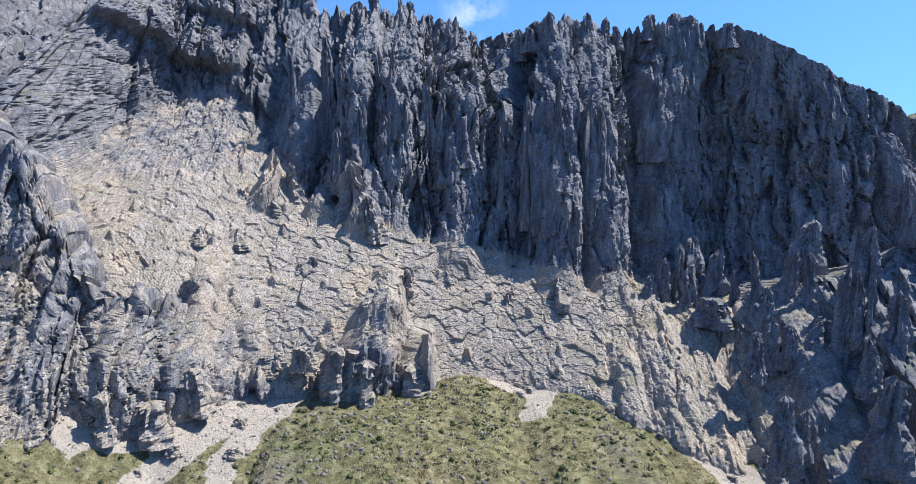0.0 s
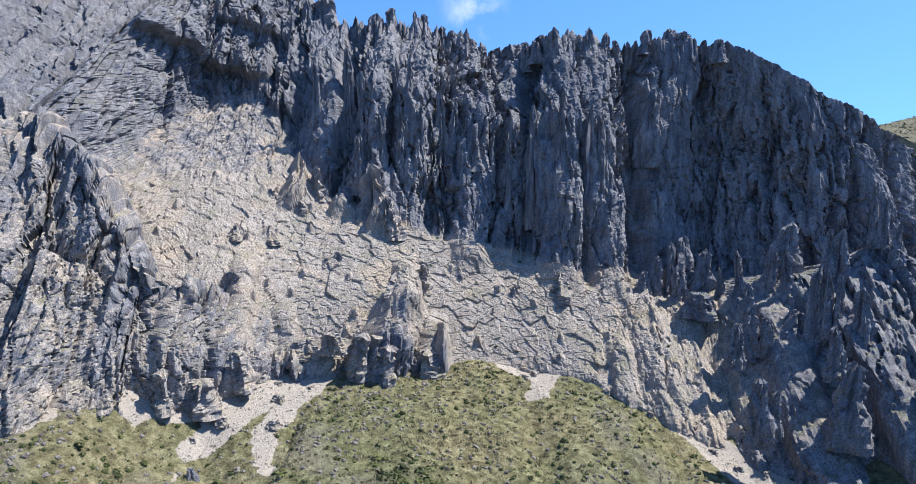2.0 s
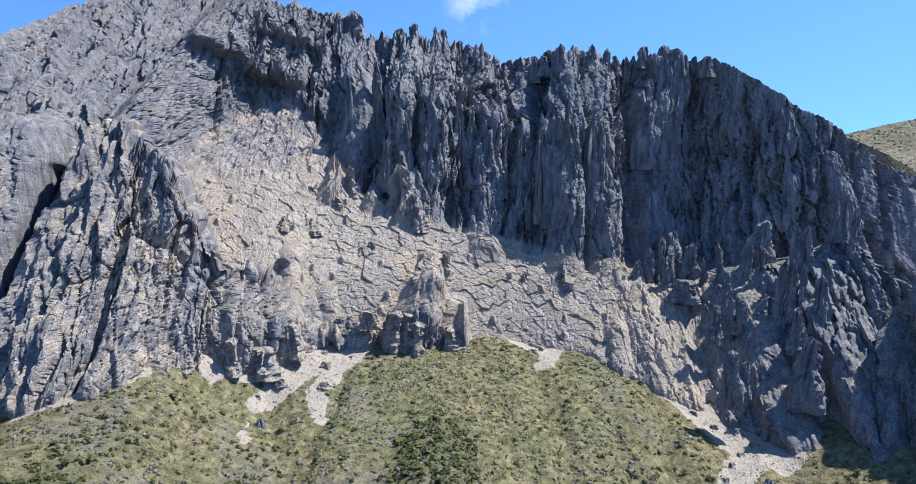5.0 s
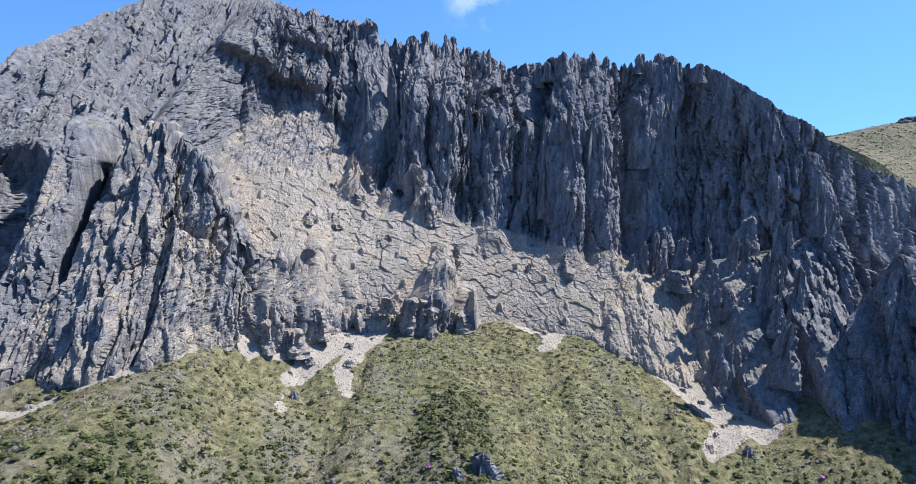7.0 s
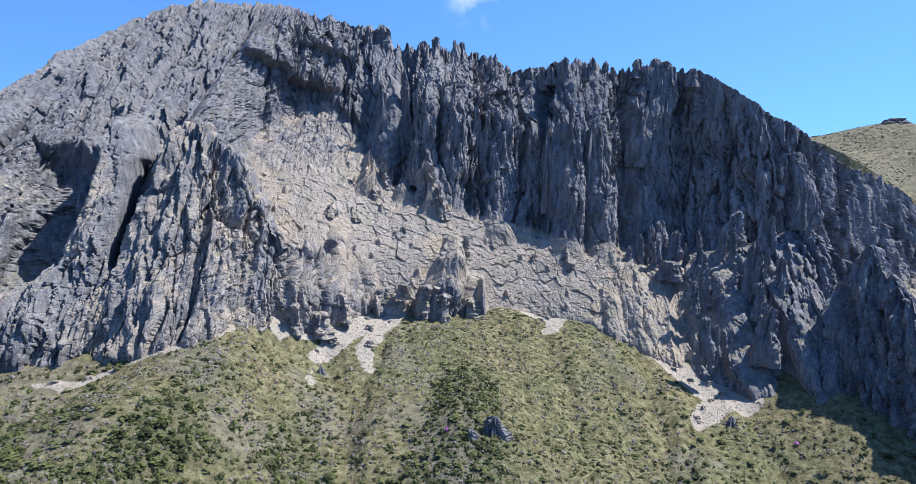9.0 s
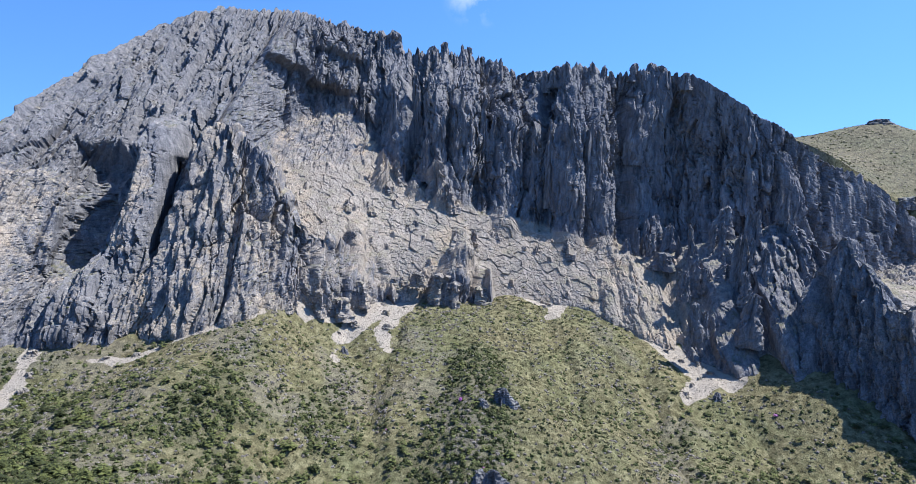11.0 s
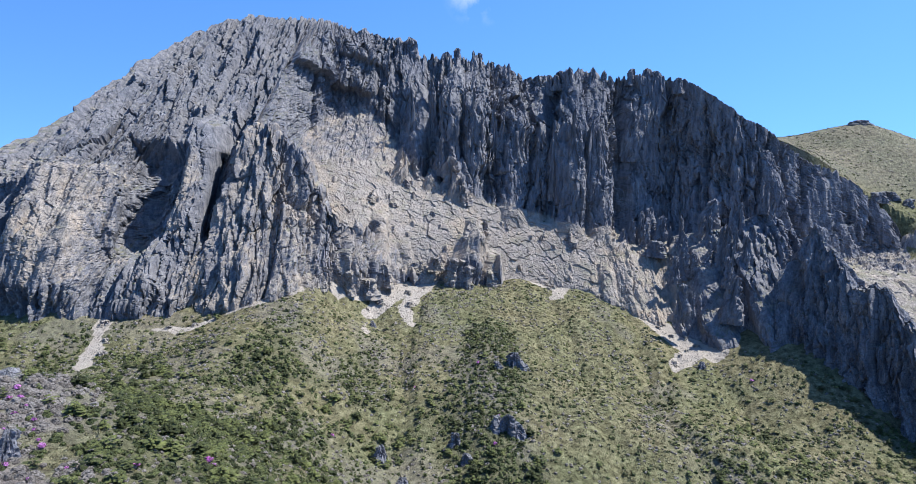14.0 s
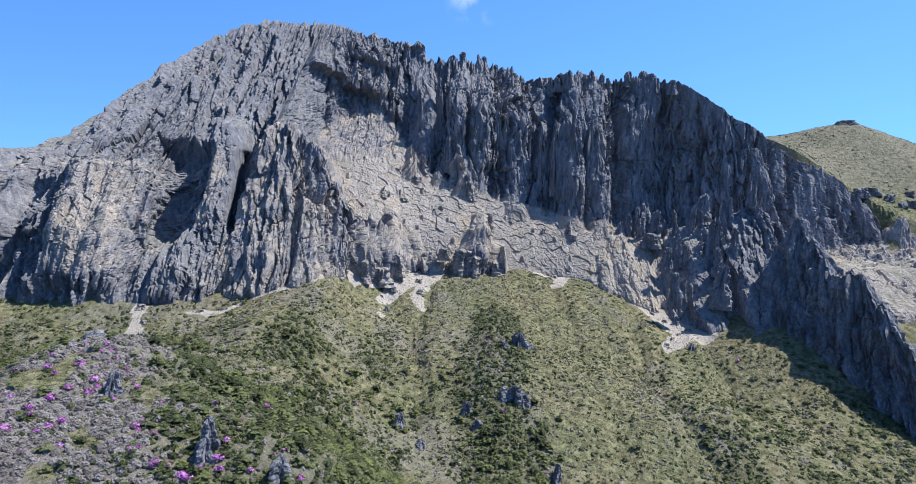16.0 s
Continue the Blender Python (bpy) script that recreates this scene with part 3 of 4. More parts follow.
def build_wall():
    xs = graded([(-430, -330, 1.6), (-330, -220, 0.8), (-220, 150, 0.62), (150, 210, 0.7), (210, 346, 1.4)])
    keys = [-0.06, 0.0, 0.18, 0.40, 0.68, 1.0, 1.03, 1.10]
    vs = np.concatenate([np.linspace(-0.06, 0, 5)[:-1], np.linspace(0, 0.18, 92)[:-1], np.linspace(0.18, 0.40, 155)[:-1], np.linspace(0.40, 1.0, 265)[:-1], np.linspace(1.0, 1.03, 8)[:-1], np.linspace(1.03, 1.10, 8)])
    p = {k: soften(plan(xs, k)[:, None], 9)[:, 0] for k in range(1, 9)}
    fy = np.interp(xs, [-185, -160, -140, -118, -90, -60, 60, 130], [0.46, 0.36, 0.38, 0.5, 0.4, 0.28, 0.32, 0.5])
    fz = np.interp(xs, [-185, -160, -140, -118, -90, -60, 60, 130], [0.46, 0.54, 0.55, 0.5, 0.52, 0.58, 0.62, 0.55])
    my, mz = p[5] + fy * (p[7] - p[5]), p[6] + fz * (p[8] - p[6])
    ys = np.stack([p[1] - 3, p[1], p[3], p[5], my, p[7], p[7] + 8, p[7] + 50])
    zs = np.stack([p[2] - 14, p[2], p[4], p[6], mz, p[8], p[8] - 2, p[8] - 45])
    grid = np.zeros((len(vs), len(xs), 3))
    grid[..., 0] = xs
    for j in range(len(xs)):
        grid[:, j, 1] = np.interp(vs, keys, ys[:, j])
        grid[:, j, 2] = np.interp(vs, keys, zs[:, j])
    grid[..., 1:] = soften(grid[..., 1:].reshape(len(vs), -1), 9).reshape(len(vs), len(xs), 2)
    X, Y, Z = grid[..., 0].copy(), grid[..., 1].copy(), grid[..., 2].copy()
    # where the cracked pale slab lies
    v = vs[:, None] * np.ones_like(X)
    wob = 0.12 * (fbm2(X / 22, Z / 22, 77, 4) - 0.5)
    top = np.interp(xs, [-172, -160, -120, -85, 90, 115, 135, 150], [0.30, 0.42, 0.43, 0.41, 0.40, 0.24, 0.18, 0.08])[None, :]
    bottom = np.interp(xs, [-172, -160, -128, -108, -90, -63, -40, 0, 60, 110], [0.30, 0.04, 0.0, 0.0, 0.0, -0.02, 0.04, -0.05, -0.05, 0.03])[None, :]
    soft = 0.02 + 0.03 * smooth(-70, -110, X)
    slab = smooth(-1, 1, (top + wob * (0.4 + 10 * (soft - 0.02)) - v) / soft) * smooth(-0.05, 0.05, v - bottom + wob)
    pale = np.exp(-((X + 280) / 26) ** 2) * smooth(22, 40, Z) * smooth(112, 92, Z) + 0.8 * np.exp(-((X + 212) / 8) ** 2) * smooth(50, 62, Z) * smooth(122, 105, Z)
    slab = np.maximum(slab, smooth(0.35, 0.6, pale + 0.6 * (fbm2(X / 14, Z / 14, 78, 4) - 0.5)) * 0.6)
    slab = np.maximum(slab, smooth(203, 212, X) * smooth(0.40, 0.36, v))
    crag = crag_relief(X, Z)
    high = smooth(100, 118, Z) * smooth(-75, -95, X)
    rough = slab * (1 - 0.3 * smooth(2, 5, crag)) * (1 - 0.3 * high) * (1 - 0.28 * smooth(45, 85, X))
    n = normals(grid)
    n[..., 2] *= 0.4 + 0.6 * slab
    n /= np.linalg.norm(n, axis=-1, keepdims=True)
    bend = np.concatenate([[0], np.cumsum(np.hypot(np.diff(xs), np.diff(p[3] * 0.6 + p[7] * 0.4)))])[None, :] + 0 * X
    strong = (1 - rough) * (0.8 + 0.2 * smooth(-120, -60, X)) * (1 - 0.4 * smooth(90, 120, X) * (1 - smooth(0.2, 0.4, v)))
    strong = strong * (1 - 0.8 * smooth(98, 112, X) * smooth(0.17, 0.22, v) * (1 - smooth(0.36, 0.42, v)))
    strong = strong * (1 - 0.2 * smooth(98, 125, X) * smooth(0.38, 0.46, v))
    strong = strong * (1 - 0.35 * np.exp(-((X + 169) / 13) ** 2) * smooth(0.2, 0.3, v))
    # west of the buttress the joints run upright, east of it along the slope of the slab
    cut, cut2 = np.searchsorted(xs, (-158.0, -182.0))
    d = np.zeros_like(X)
    turn = np.concatenate([[0], np.cumsum(np.hypot(np.diff(xs), np.diff(p[5])))])[None, :] + 0 * X
    west_part = rock_relief(turn[:, :cut], Z[:, :cut], strong[:, :cut], rough[:, :cut], 150, 1.0)
    east_part = rock_relief(bend[:, cut2:], (Z + 0.4 * Y)[:, cut2:], strong[:, cut2:], rough[:, cut2:], 100, 0.0)
    d[:, :cut] = west_part * smooth(-158, -182, X[:, :cut])
    d[:, cut2:] += east_part * smooth(-182, -158, X[:, cut2:])
    d = d + buttress_relief(X, Z) + crag + ledge_relief(X, Z)
    east = smooth(-105, -85, X)
    d = np.where((d > 0) & (v > 0.38), d * (1 - 0.55 * east), d) - 2.0 * east * smooth(0.38, 0.44, v)
    fade = smooth(-0.06, 0.04, v) * (1 - 0.55 * smooth(0.88, 1.0, v)) * (1 - 0.6 * smooth(1.02, 1.06, v))
    grid = grid + n * (d * fade)[..., None]
    # jagged crest
    tooth = columns(xs, xs * 0 + 3.0, 6.0, 50, 5.0, 3.0, 141) + columns(xs, xs * 0 + 3.0, 2.4, 50, 3.0, 1.8, 142)
    tame = 0.5 + 0.5 * smooth(-110, -90, xs) * (1 - smooth(120, 150, xs))
    grid[..., 2] += (tooth * tame)[None, :] * smooth(0.86, 1.0, v) * (1 - smooth(1.03, 1.08, v))
    slab = slab * (1 - 0.75 * smooth(92, 128, X) * (1 - smooth(196, 206, X))) * (0.72 + 0.28 * smooth(-120, -80, X))
    slab = np.maximum(slab, 0.22 * (1 - smooth(-135, -95, X)) * (1 - smooth(0.75, 0.95, v)))
    foot = (1 - smooth(0.10, 0.24, v + wob)) * smooth(-215, -195, X) * (1 - smooth(-122, -108, X))
    slab = np.maximum(np.maximum(slab, 0.52 * foot), np.clip(0.62 * pale + 0.5 * (fbm2(X / 14, Z / 14, 78, 4) - 0.5), 0, 0.9) * (pale > 0.02))
    slab = slab * (1 - 0.5 * smooth(2, 6, crag) * smooth(-70, -50, X)) * (1 - 0.45 * high)
    ob = sheet("rock_wall", grid, ROCK, slab=slab)
    return tagged(ob, "towering jagged grey rock wall with a pale cracked slab below", "cliff", kind="structure")


wall = build_wall()

# the great buttress in front of the slab, from west to east: x, then y and z of its foot, its belly and its crest
BUTTRESS_PLAN = np.array([
    (-196, 166, 14, 192, 50, 236, 106), (-188, 158, 18, 180, 50, 226, 112), (-180, 155, 21, 180, 54, 240, 134), (-170, 155, 25, 182, 60, 236, 131), (-160, 155, 27, 188, 64, 229, 126),
    (-150, 157, 28, 190, 62, 228, 114), (-140, 166, 28, 194, 60, 227, 103), (-130, 182, 28, 202, 58, 222, 86), (-120, 190, 28, 202, 54, 213, 70),
    (-112, 198, 26, 206, 48, 222, 66), (-102, 207, 25, 214, 44, 233, 62), (-92, 219, 26, 226, 42, 243, 57), (-84, 229, 25, 236, 38, 250, 48), (-74, 240, 18, 250, 28, 262, 34)], float)


def build_buttress():
    xs = np.arange(-196, -74, 0.5)
    p = [soften(np.interp(xs, BUTTRESS_PLAN[:, 0], BUTTRESS_PLAN[:, k])[:, None], 7)[:, 0] for k in range(1, 7)]
    keys = [-0.08, 0.0, 0.4, 1.0, 1.12, 1.4]
    vs = np.concatenate([np.linspace(-0.08, 0, 8)[:-1], np.linspace(0, 1, 270)[:-1], np.linspace(1, 1.4, 60)])
    ys = np.stack([p[0] - 2, p[0], p[2], p[4], p[4] + 10, p[4] + 34])
    zs = np.stack([p[1] - 12, p[1], p[3], p[5], p[5] - 1, p[5] - 34])
    grid = np.zeros((len(vs), len(xs), 3))
    grid[..., 0] = xs
    for j in range(len(xs)):
        grid[:, j, 1] = np.interp(vs, keys, ys[:, j])
        grid[:, j, 2] = np.interp(vs, keys, zs[:, j])
    grid[..., 1:] = soften(grid[..., 1:].reshape(len(vs), -1), 5).reshape(len(vs), len(xs), 2)
    X, Z = grid[..., 0].copy(), grid[..., 2].copy()
    v = vs[:, None] * np.ones_like(X)
    n = normals(grid)
    n[..., 2] *= 0.5
    n /= np.linalg.norm(n, axis=-1, keepdims=True)
    # long upright ribs, the eastern ones leaning back into the slab
    rib = ribs(X + 0.10 * (Z - 60) + 4 * (fbm2(X / 14, Z / 20, 171, 3) - 0.5), Z, 175, 9.0, 15.0, 2) - 0.8
    d = rock_relief(X + 0.08 * Z, 0.9 * Z, 0.78 - 0.3 * smooth(-118, -95, X), 0 * X, 180, 0.35) + (7.0 - 3.5 * smooth(-118, -95, X)) * rib * smooth(0.0, 0.3, v)
    d = d * smooth(-0.08, 0.03, v) * (1 - 0.5 * smooth(0.85, 1.05, v))
    grid = grid + n * d[..., None]
    tooth = columns(xs, xs * 0 + 3.0, 5.0, 50, 7.0, 4.0, 181) + columns(xs, xs * 0 + 3.0, 2.2, 50, 3.0, 2.0, 182)
    grid[..., 2] += tooth[None, :] * np.exp(-((v - 1.0) / 0.12) ** 2)
    ob = sheet("rock_buttress", grid, ROCK, slab=np.clip(0.40 + 0.5 * (fbm2(X / 9, Z / 22, 184, 4) - 0.5) + 0.2 * smooth(0.25, 0.0, v), 0, 1))
    return tagged(ob, "ribbed grey rock buttress standing in front of the slab", "rock buttress", kind="structure")


buttress = build_buttress()

FIN_CREST = [(153, 216, 8), (165, 206, 44), (176, 194, 80), (181, 172, 59), (183, 152, 47), (190, 140, 49), (194, 128, 36), (196, 112, 20), (199, 98, 8), (205, 75, -26)]
FIN_WEST = [(146, 212, 2), (144, 190, -5), (148, 170, -12), (156, 153, -20), (166, 137, -25), (174, 122, -30), (182, 110, -34), (191, 99, -37), (199, 89, -40), (212, 74, -45)]
FIN_EAST = [(165, 226, 8), (188, 216, 34), (204, 204, 40), (212, 190, 30), (216, 172, 18), (221, 160, 10), (226, 148, 2), (230, 132, -8), (232, 118, -16), (228, 90, -34)]


def along(line, n):
    line = np.array(line, float)
    t = np.linspace(0, len(line) - 1, n)
    return np.stack([soften(np.interp(t, np.arange(len(line)), line[:, k])[:, None], 7)[:, 0] for k in range(3)], -1)


def build_fin():
    cols, rows = 280, 210
    west, crest, east = along(FIN_WEST, cols), along(FIN_CREST, cols), along(FIN_EAST, cols)
    v = np.linspace(0, 2, rows)[:, None, None]
    belly = west * 0.5 + crest * 0.5 + np.array([0, 0, 2.0])
    grid = np.where(v < 0.5, west + (belly - west) * v * 2, np.where(v < 1, belly + (crest - belly) * (v * 2 - 1), crest + (east - crest) * (v - 1)))
    n = normals(grid)
    s = np.concatenate([[0], np.cumsum(np.linalg.norm(np.diff(crest[:, :2], axis=0), axis=1))])[None, :] * np.ones((rows, 1))
    across = s + 30 * smooth(0.95, 1.05, v[..., 0]) + 0.25 * grid[..., 2]
    d = rock_relief(across, grid[..., 2], 0.72, 0.0, 300, 0.3) + 5 * (ribs(across, grid[..., 2], 330, 7.0, 13.0, 2) - 0.8)
    n[..., 2] *= 0.4
    d = d * (1 - 0.6 * np.exp(-((v[..., 0] - 1) / 0.1) ** 2))
    grid = grid + n * d[..., None]
    tooth = 16 * (fbm2(s[0] / 9, s[0] * 0, 341, 5, 0.6) - 0.5)
    grid[..., 2] += tooth * np.exp(-((v[..., 0] - 1) / 0.16) ** 2)
    ob = sheet("rock_fin", grid, DARK_ROCK)
    return tagged(ob, "dark sharp-edged rock fin running down into the scrub", "rock fin", kind="structure")


fin = build_fin()


def build_apron():
    """Bare cracked rock that floors the hollow behind the fin."""
    X, Y = np.meshgrid(np.arange(196, 372, 0.8), np.arange(176, 296, 0.8))
    edge = np.hypot((X - 284) / 88, (Y - 236) / 60) + 0.5 * (fbm2(X / 22, Y / 22, 610, 4, 0.6) - 0.5)
    d = rock_relief(X, 1.4 * Y, 0.32, 1.2, 620)
    Z = ground_height(X, Y) + 2.0 + d - 16 * smooth(0.72, 1.0, edge)
    ob = sheet("rock_apron", np.stack([X, Y, Z], -1), ROCK, slab=0.25 + 0.5 * fbm2(X / 18, Y / 18, 630, 3))
    return tagged(ob, "uneven grey and buff bare rock flooring the hollow", "rock", kind="structure")


apron = build_apron()


# ---------- pinnacles and outcrops: x, y, height of base and of tip, radius ----------
WALL_PINNACLES = [
    (-82, 331, 143, 170, 2.9),
    (-39, 332, 141, 170, 2.2),
    (-32, 324, 145, 169, 1.8),
    (-35, 317, 114, 144, 3.2),
    (-25, 318, 122, 147, 2.9),
    (-14, 326, 131, 155, 2.6),
    (-9, 327, 121, 147, 2.9),
    (-66, 339, 143, 177, 4.0),
    (-56, 329, 133, 164, 3.3),
    (-46, 315, 110, 143, 3.5),
    (-56, 313, 110, 132, 2.8),
    (4, 321, 121, 139, 4.0),
    (21, 318, 97, 130, 2.5),
    (32, 319, 102, 144, 3.2),
    (46, 311, 112, 154, 3.5),
    (61, 315, 103, 146, 3.8),
    (69, 315, 112, 141, 2.5),
    (97, 336, 129, 157, 4.9),
    (12, 322, 108, 131, 2.2),
]
SPUR_PINNACLES = [
    (107, 300, 69, 81, 3.7),
    (99, 296, 54, 77, 3.4),
    (92, 294, 59, 72, 2.0),
    (85, 292, 56, 65, 2.3),
    (112, 288, 52, 75, 4.9),
    (101, 286, 53, 68, 3.9),
    (140, 267, 70, 90, 5.2),
    (133, 262, 60, 78, 2.7),
    (137, 256, 58, 77, 3.0),
    (117, 248, 43, 64, 3.8),
    (122, 270, 53, 76, 2.5),
    (116, 276, 49, 68, 2.5),
    (133, 240, 42, 55, 4.2),
    (150, 248, 73, 88, 2.0),
    (154, 246, 73, 88, 2.6),
    (139, 235, 50, 74, 3.1),
    (142, 232, 54, 73, 1.9),
    (145, 230, 52, 72, 1.6),
    (149, 222, 49, 67, 3.2),
]
LOW_PINNACLES = [
    (102, 203, 20, 37, 3.0),
    (108, 203, 22, 33, 2.0),
    (132, 200, 23, 44, 4.4),
    (107, 235, 38, 51, 3.1),
    (105, 268, 50, 58, 5.3),
    (170, 250, 89, 106, 2.0),
    (171, 246, 87, 101, 2.0),
    (173, 241, 79, 91, 2.3),
    (122, 240, 41, 52, 2.5),
    (136, 215, 40, 54, 2.8),
]
SLAB_OUTCROPS = [
    (-105, 270, 82, 89, 2.0),
    (-94, 278, 80, 88, 3.1),
    (-100, 245, 59, 72, 3.7),
    (-33, 265, 57, 70, 3.7),
    (-23, 283, 59, 71, 3.5),
    (22, 288, 51, 61, 1.9),
    (-66, 275, 68, 73, 1.9),
    (-61, 277, 69, 76, 1.6),
    (-78, 310, 95, 120, 5.8),
    (-47, 305, 84, 124, 7.2),
    (-55, 301, 85, 101, 3.0),
    (-39, 297, 85, 104, 3.3),
    (-83, 299, 93, 101, 2.4),
    (-95, 297, 95, 106, 3.0),
    (-4, 290, 63, 69, 1.3),
    (44, 291, 54, 67, 3.6),
]
FOOT_ROCKS = [
    (-67, 241, 36, 44, 3.6),
    (-57, 238, 39, 47, 3.1),
    (-89, 221, 31, 45, 3.4),
    (-100, 208, 25, 37, 5.3),
    (-16, 254, 25, 39, 6.2),
    (-45, 241, 28, 50, 5.4),
    (-35, 240, 24, 45, 4.8),
    (-96, 222, 25, 40, 3.2),
    (-109, 202, 29, 43, 3.6),
]
SKYLINE_PINNACLES = [
    (-98, 385, 201, 217, 3.8),
    (-86, 392, 195, 220, 8.6),
    (-63, 380, 191, 201, 2.5),
    (-57, 378, 187, 207, 3.7),
    (-47, 377, 187, 210, 5.0),
    (-32, 379, 193, 209, 1.9),
    (-27, 379, 189, 207, 3.8),
    (-18, 380, 186, 200, 3.8),
    (33, 358, 176, 188, 2.8),
    (38, 352, 178, 187, 2.2),
    (46, 342, 170, 191, 3.4),
    (66, 346, 178, 193, 3.1),
    (75, 348, 178, 191, 2.7),
    (83, 352, 179, 188, 2.3),
    (101, 356, 185, 195, 3.6),
    (113, 356, 187, 196, 4.7),
    (120, 353, 187, 193, 3.5),
    (135, 338, 177, 186, 3.4),
    (159, 322, 159, 166, 1.8),
]


def mesh_of(name, verts, faces, mat, flat=True):
    me = bpy.data.meshes.new(name)
    me.from_pydata([tuple(q) for q in verts], [], [tuple(f) for f in faces])
    me.materials.append(mat)
    me.shade_flat() if flat else me.shade_smooth()
    return me


def pinnacle_mesh(name, height, radius, sharp, seed, mat):
    """A weathered rock tower: a lobed, jointed and tapering body with a broken tip; its base is sunk into the slope."""
    rnd = np.random.RandomState(seed)
    segs, rings = 30, 22
    a = np.linspace(0, 2 * np.pi, segs, endpoint=False)
    lobes = 1 + 0.24 * np.sin(2 * a + rnd.rand() * 6) + 0.16 * np.sin(3 * a + rnd.rand() * 6) + 0.10 * np.sin(5 * a + rnd.rand() * 6)
    A, H = np.meshgrid(a, np.linspace(-0.45, 1.0, rings))
    g = np.clip(H, 0, 1)
    r = radius * (1.15 - (1.15 - sharp) * g ** 0.8) * (1 + 0.45 * np.clip(-H, 0, 1)) * lobes[None, :]
    # upright spurs run round the tower and meet again behind it
    loop = np.abs(A - np.pi) * radius + 0.4 * radius * (fbm2(H * 2 + seed, A * 0, seed + 2, 2) - 0.5)
    r += radius * (0.55 * (ribs(8 * loop / radius + 31 * seed, 8 * H * height / radius, seed) - 0.9)) * (1 - 0.5 * g)
    r += spires(loop, H * height + seed, 0.8 * radius, 0.5 * height, 0.40 * radius, seed + 1) - 0.15 * radius
    r += columns(loop, H * height + seed, 0.55 * radius, 0.9 * radius, 0.32 * radius, 0.2 * radius, seed + 5)
    r += 0.06 * radius * rnd.normal(size=r.shape)
    r = np.maximum(r, 0.10 * radius)
    r[-1] *= 0.4
    bx, by = rnd.normal(size=2) * 0.3
    tip = height * 0.22 * (fbm2(A * 1.3 + seed, A * 0, seed, 2) - 0.5) * g
    x, y = r * np.cos(A) + radius * bx * g * g, r * np.sin(A) + radius * by * g * g
    verts = np.stack([x, y, H * height + tip], -1).reshape(-1, 3)
    faces = []
    for i in range(rings - 1):
        for k in range(segs):
            b = (k + 1) % segs
            faces.append((i * segs + k, i * segs + b, (i + 1) * segs + b, (i + 1) * segs + k))
    faces.append(tuple(range((rings - 1) * segs, rings * segs)))
    return mesh_of(name, verts, faces, mat)


def pinnacles(rows, name, label, category, group, sharp, mat, seed):
    for i, (x, y, low, high, radius) in enumerate(rows):
        ob = new(name, pinnacle_mesh(name, high - low, radius, sharp, seed + i, mat))
        ob.matrix_basis = pose(x, y, low, 0, 0, 37 * i)
        tagged(ob, label, category, group)


pinnacles(SPUR_PINNACLES, "rock_pinnacle", "weathered dark grey rock pinnacle on the shaded spur", "rock pinnacle", "pinnacles of the spur", 0.38, DARK_ROCK, 700)
pinnacles(LOW_PINNACLES, "rock_pinnacle", "broken grey rock tower on the lower spur", "rock pinnacle", "pinnacles of the spur", 0.38, DARK_ROCK, 740)
pinnacles([(x, y, a, a + 0.75 * (b - a), 1.45 * r) for x, y, a, b, r in SLAB_OUTCROPS], "rock_outcrop", "dark knob of rock standing out of the pale slab", "rock outcrop", "outcrops on the slab", 0.14, PALE_ROCK, 780)
pinnacles([(x, y, a, a + 0.75 * (b - a), 1.15 * r) for x, y, a, b, r in FOOT_ROCKS], "rock_block", "massive grey rock block at the foot of the wall", "rock block", "blocks at the wall's foot", 0.70, PALE_ROCK, 820)
pinnacles(WALL_PINNACLES, "wall_pinnacle", "slender grey rock spire standing against the wall", "rock pinnacle", "spires of the wall", 0.30, DARK_ROCK, 840)
pinnacles(SKYLINE_PINNACLES, "crest_pinnacle", "jagged dark rock tooth on the mountain crest", "rock pinnacle", "teeth of the crest", 0.40, DARK_ROCK, 860)


# ---------- plants ----------
def leaf_material(name, low, mid, high):
    m, t, p = material(name)
    tone = node(t, "ShaderNodeAttribute", attribute_name="tone").outputs["Fac"]
    isle = node(t, "ShaderNodeNewGeometry").outputs["Random Per Island"]
    mixed = node(t, "ShaderNodeMath", {0: tone, 1: node(t, "ShaderNodeMath", {0: isle, 1: 0.35}, operation="MULTIPLY").outputs[0]}, operation="ADD").outputs[0]
    pos = node(t, "ShaderNodeTexCoord").outputs["Object"]
    colour = ramp(t, mixed, [(0.1, low), (0.6, mid), (1.2 / 1.35, high)])
    # dark flecks put the shaded gaps between twigs and leaves into the colour
    gap_flecks = noise_tex(t, pos, 2.6, 5, 0.75)
    colour = blend(t, 0.9, colour, ramp(t, gap_flecks, [(0.36, (0.28, 0.30, 0.28)), (0.60, (1.15, 1.14, 1.1))]), "MULTIPLY")
    t.links.new(colour, p.inputs["Base Color"])
    rough = node(t, "ShaderNodeBump", {"Height": gap_flecks, "Strength": 1.0, "Distance": 0.5})
    t.links.new(rough.outputs[0], p.inputs["Normal"])
    p.inputs["Roughness"].default_value = 0.7
    p.inputs["Specular IOR Level"].default_value = 0.25
    return m


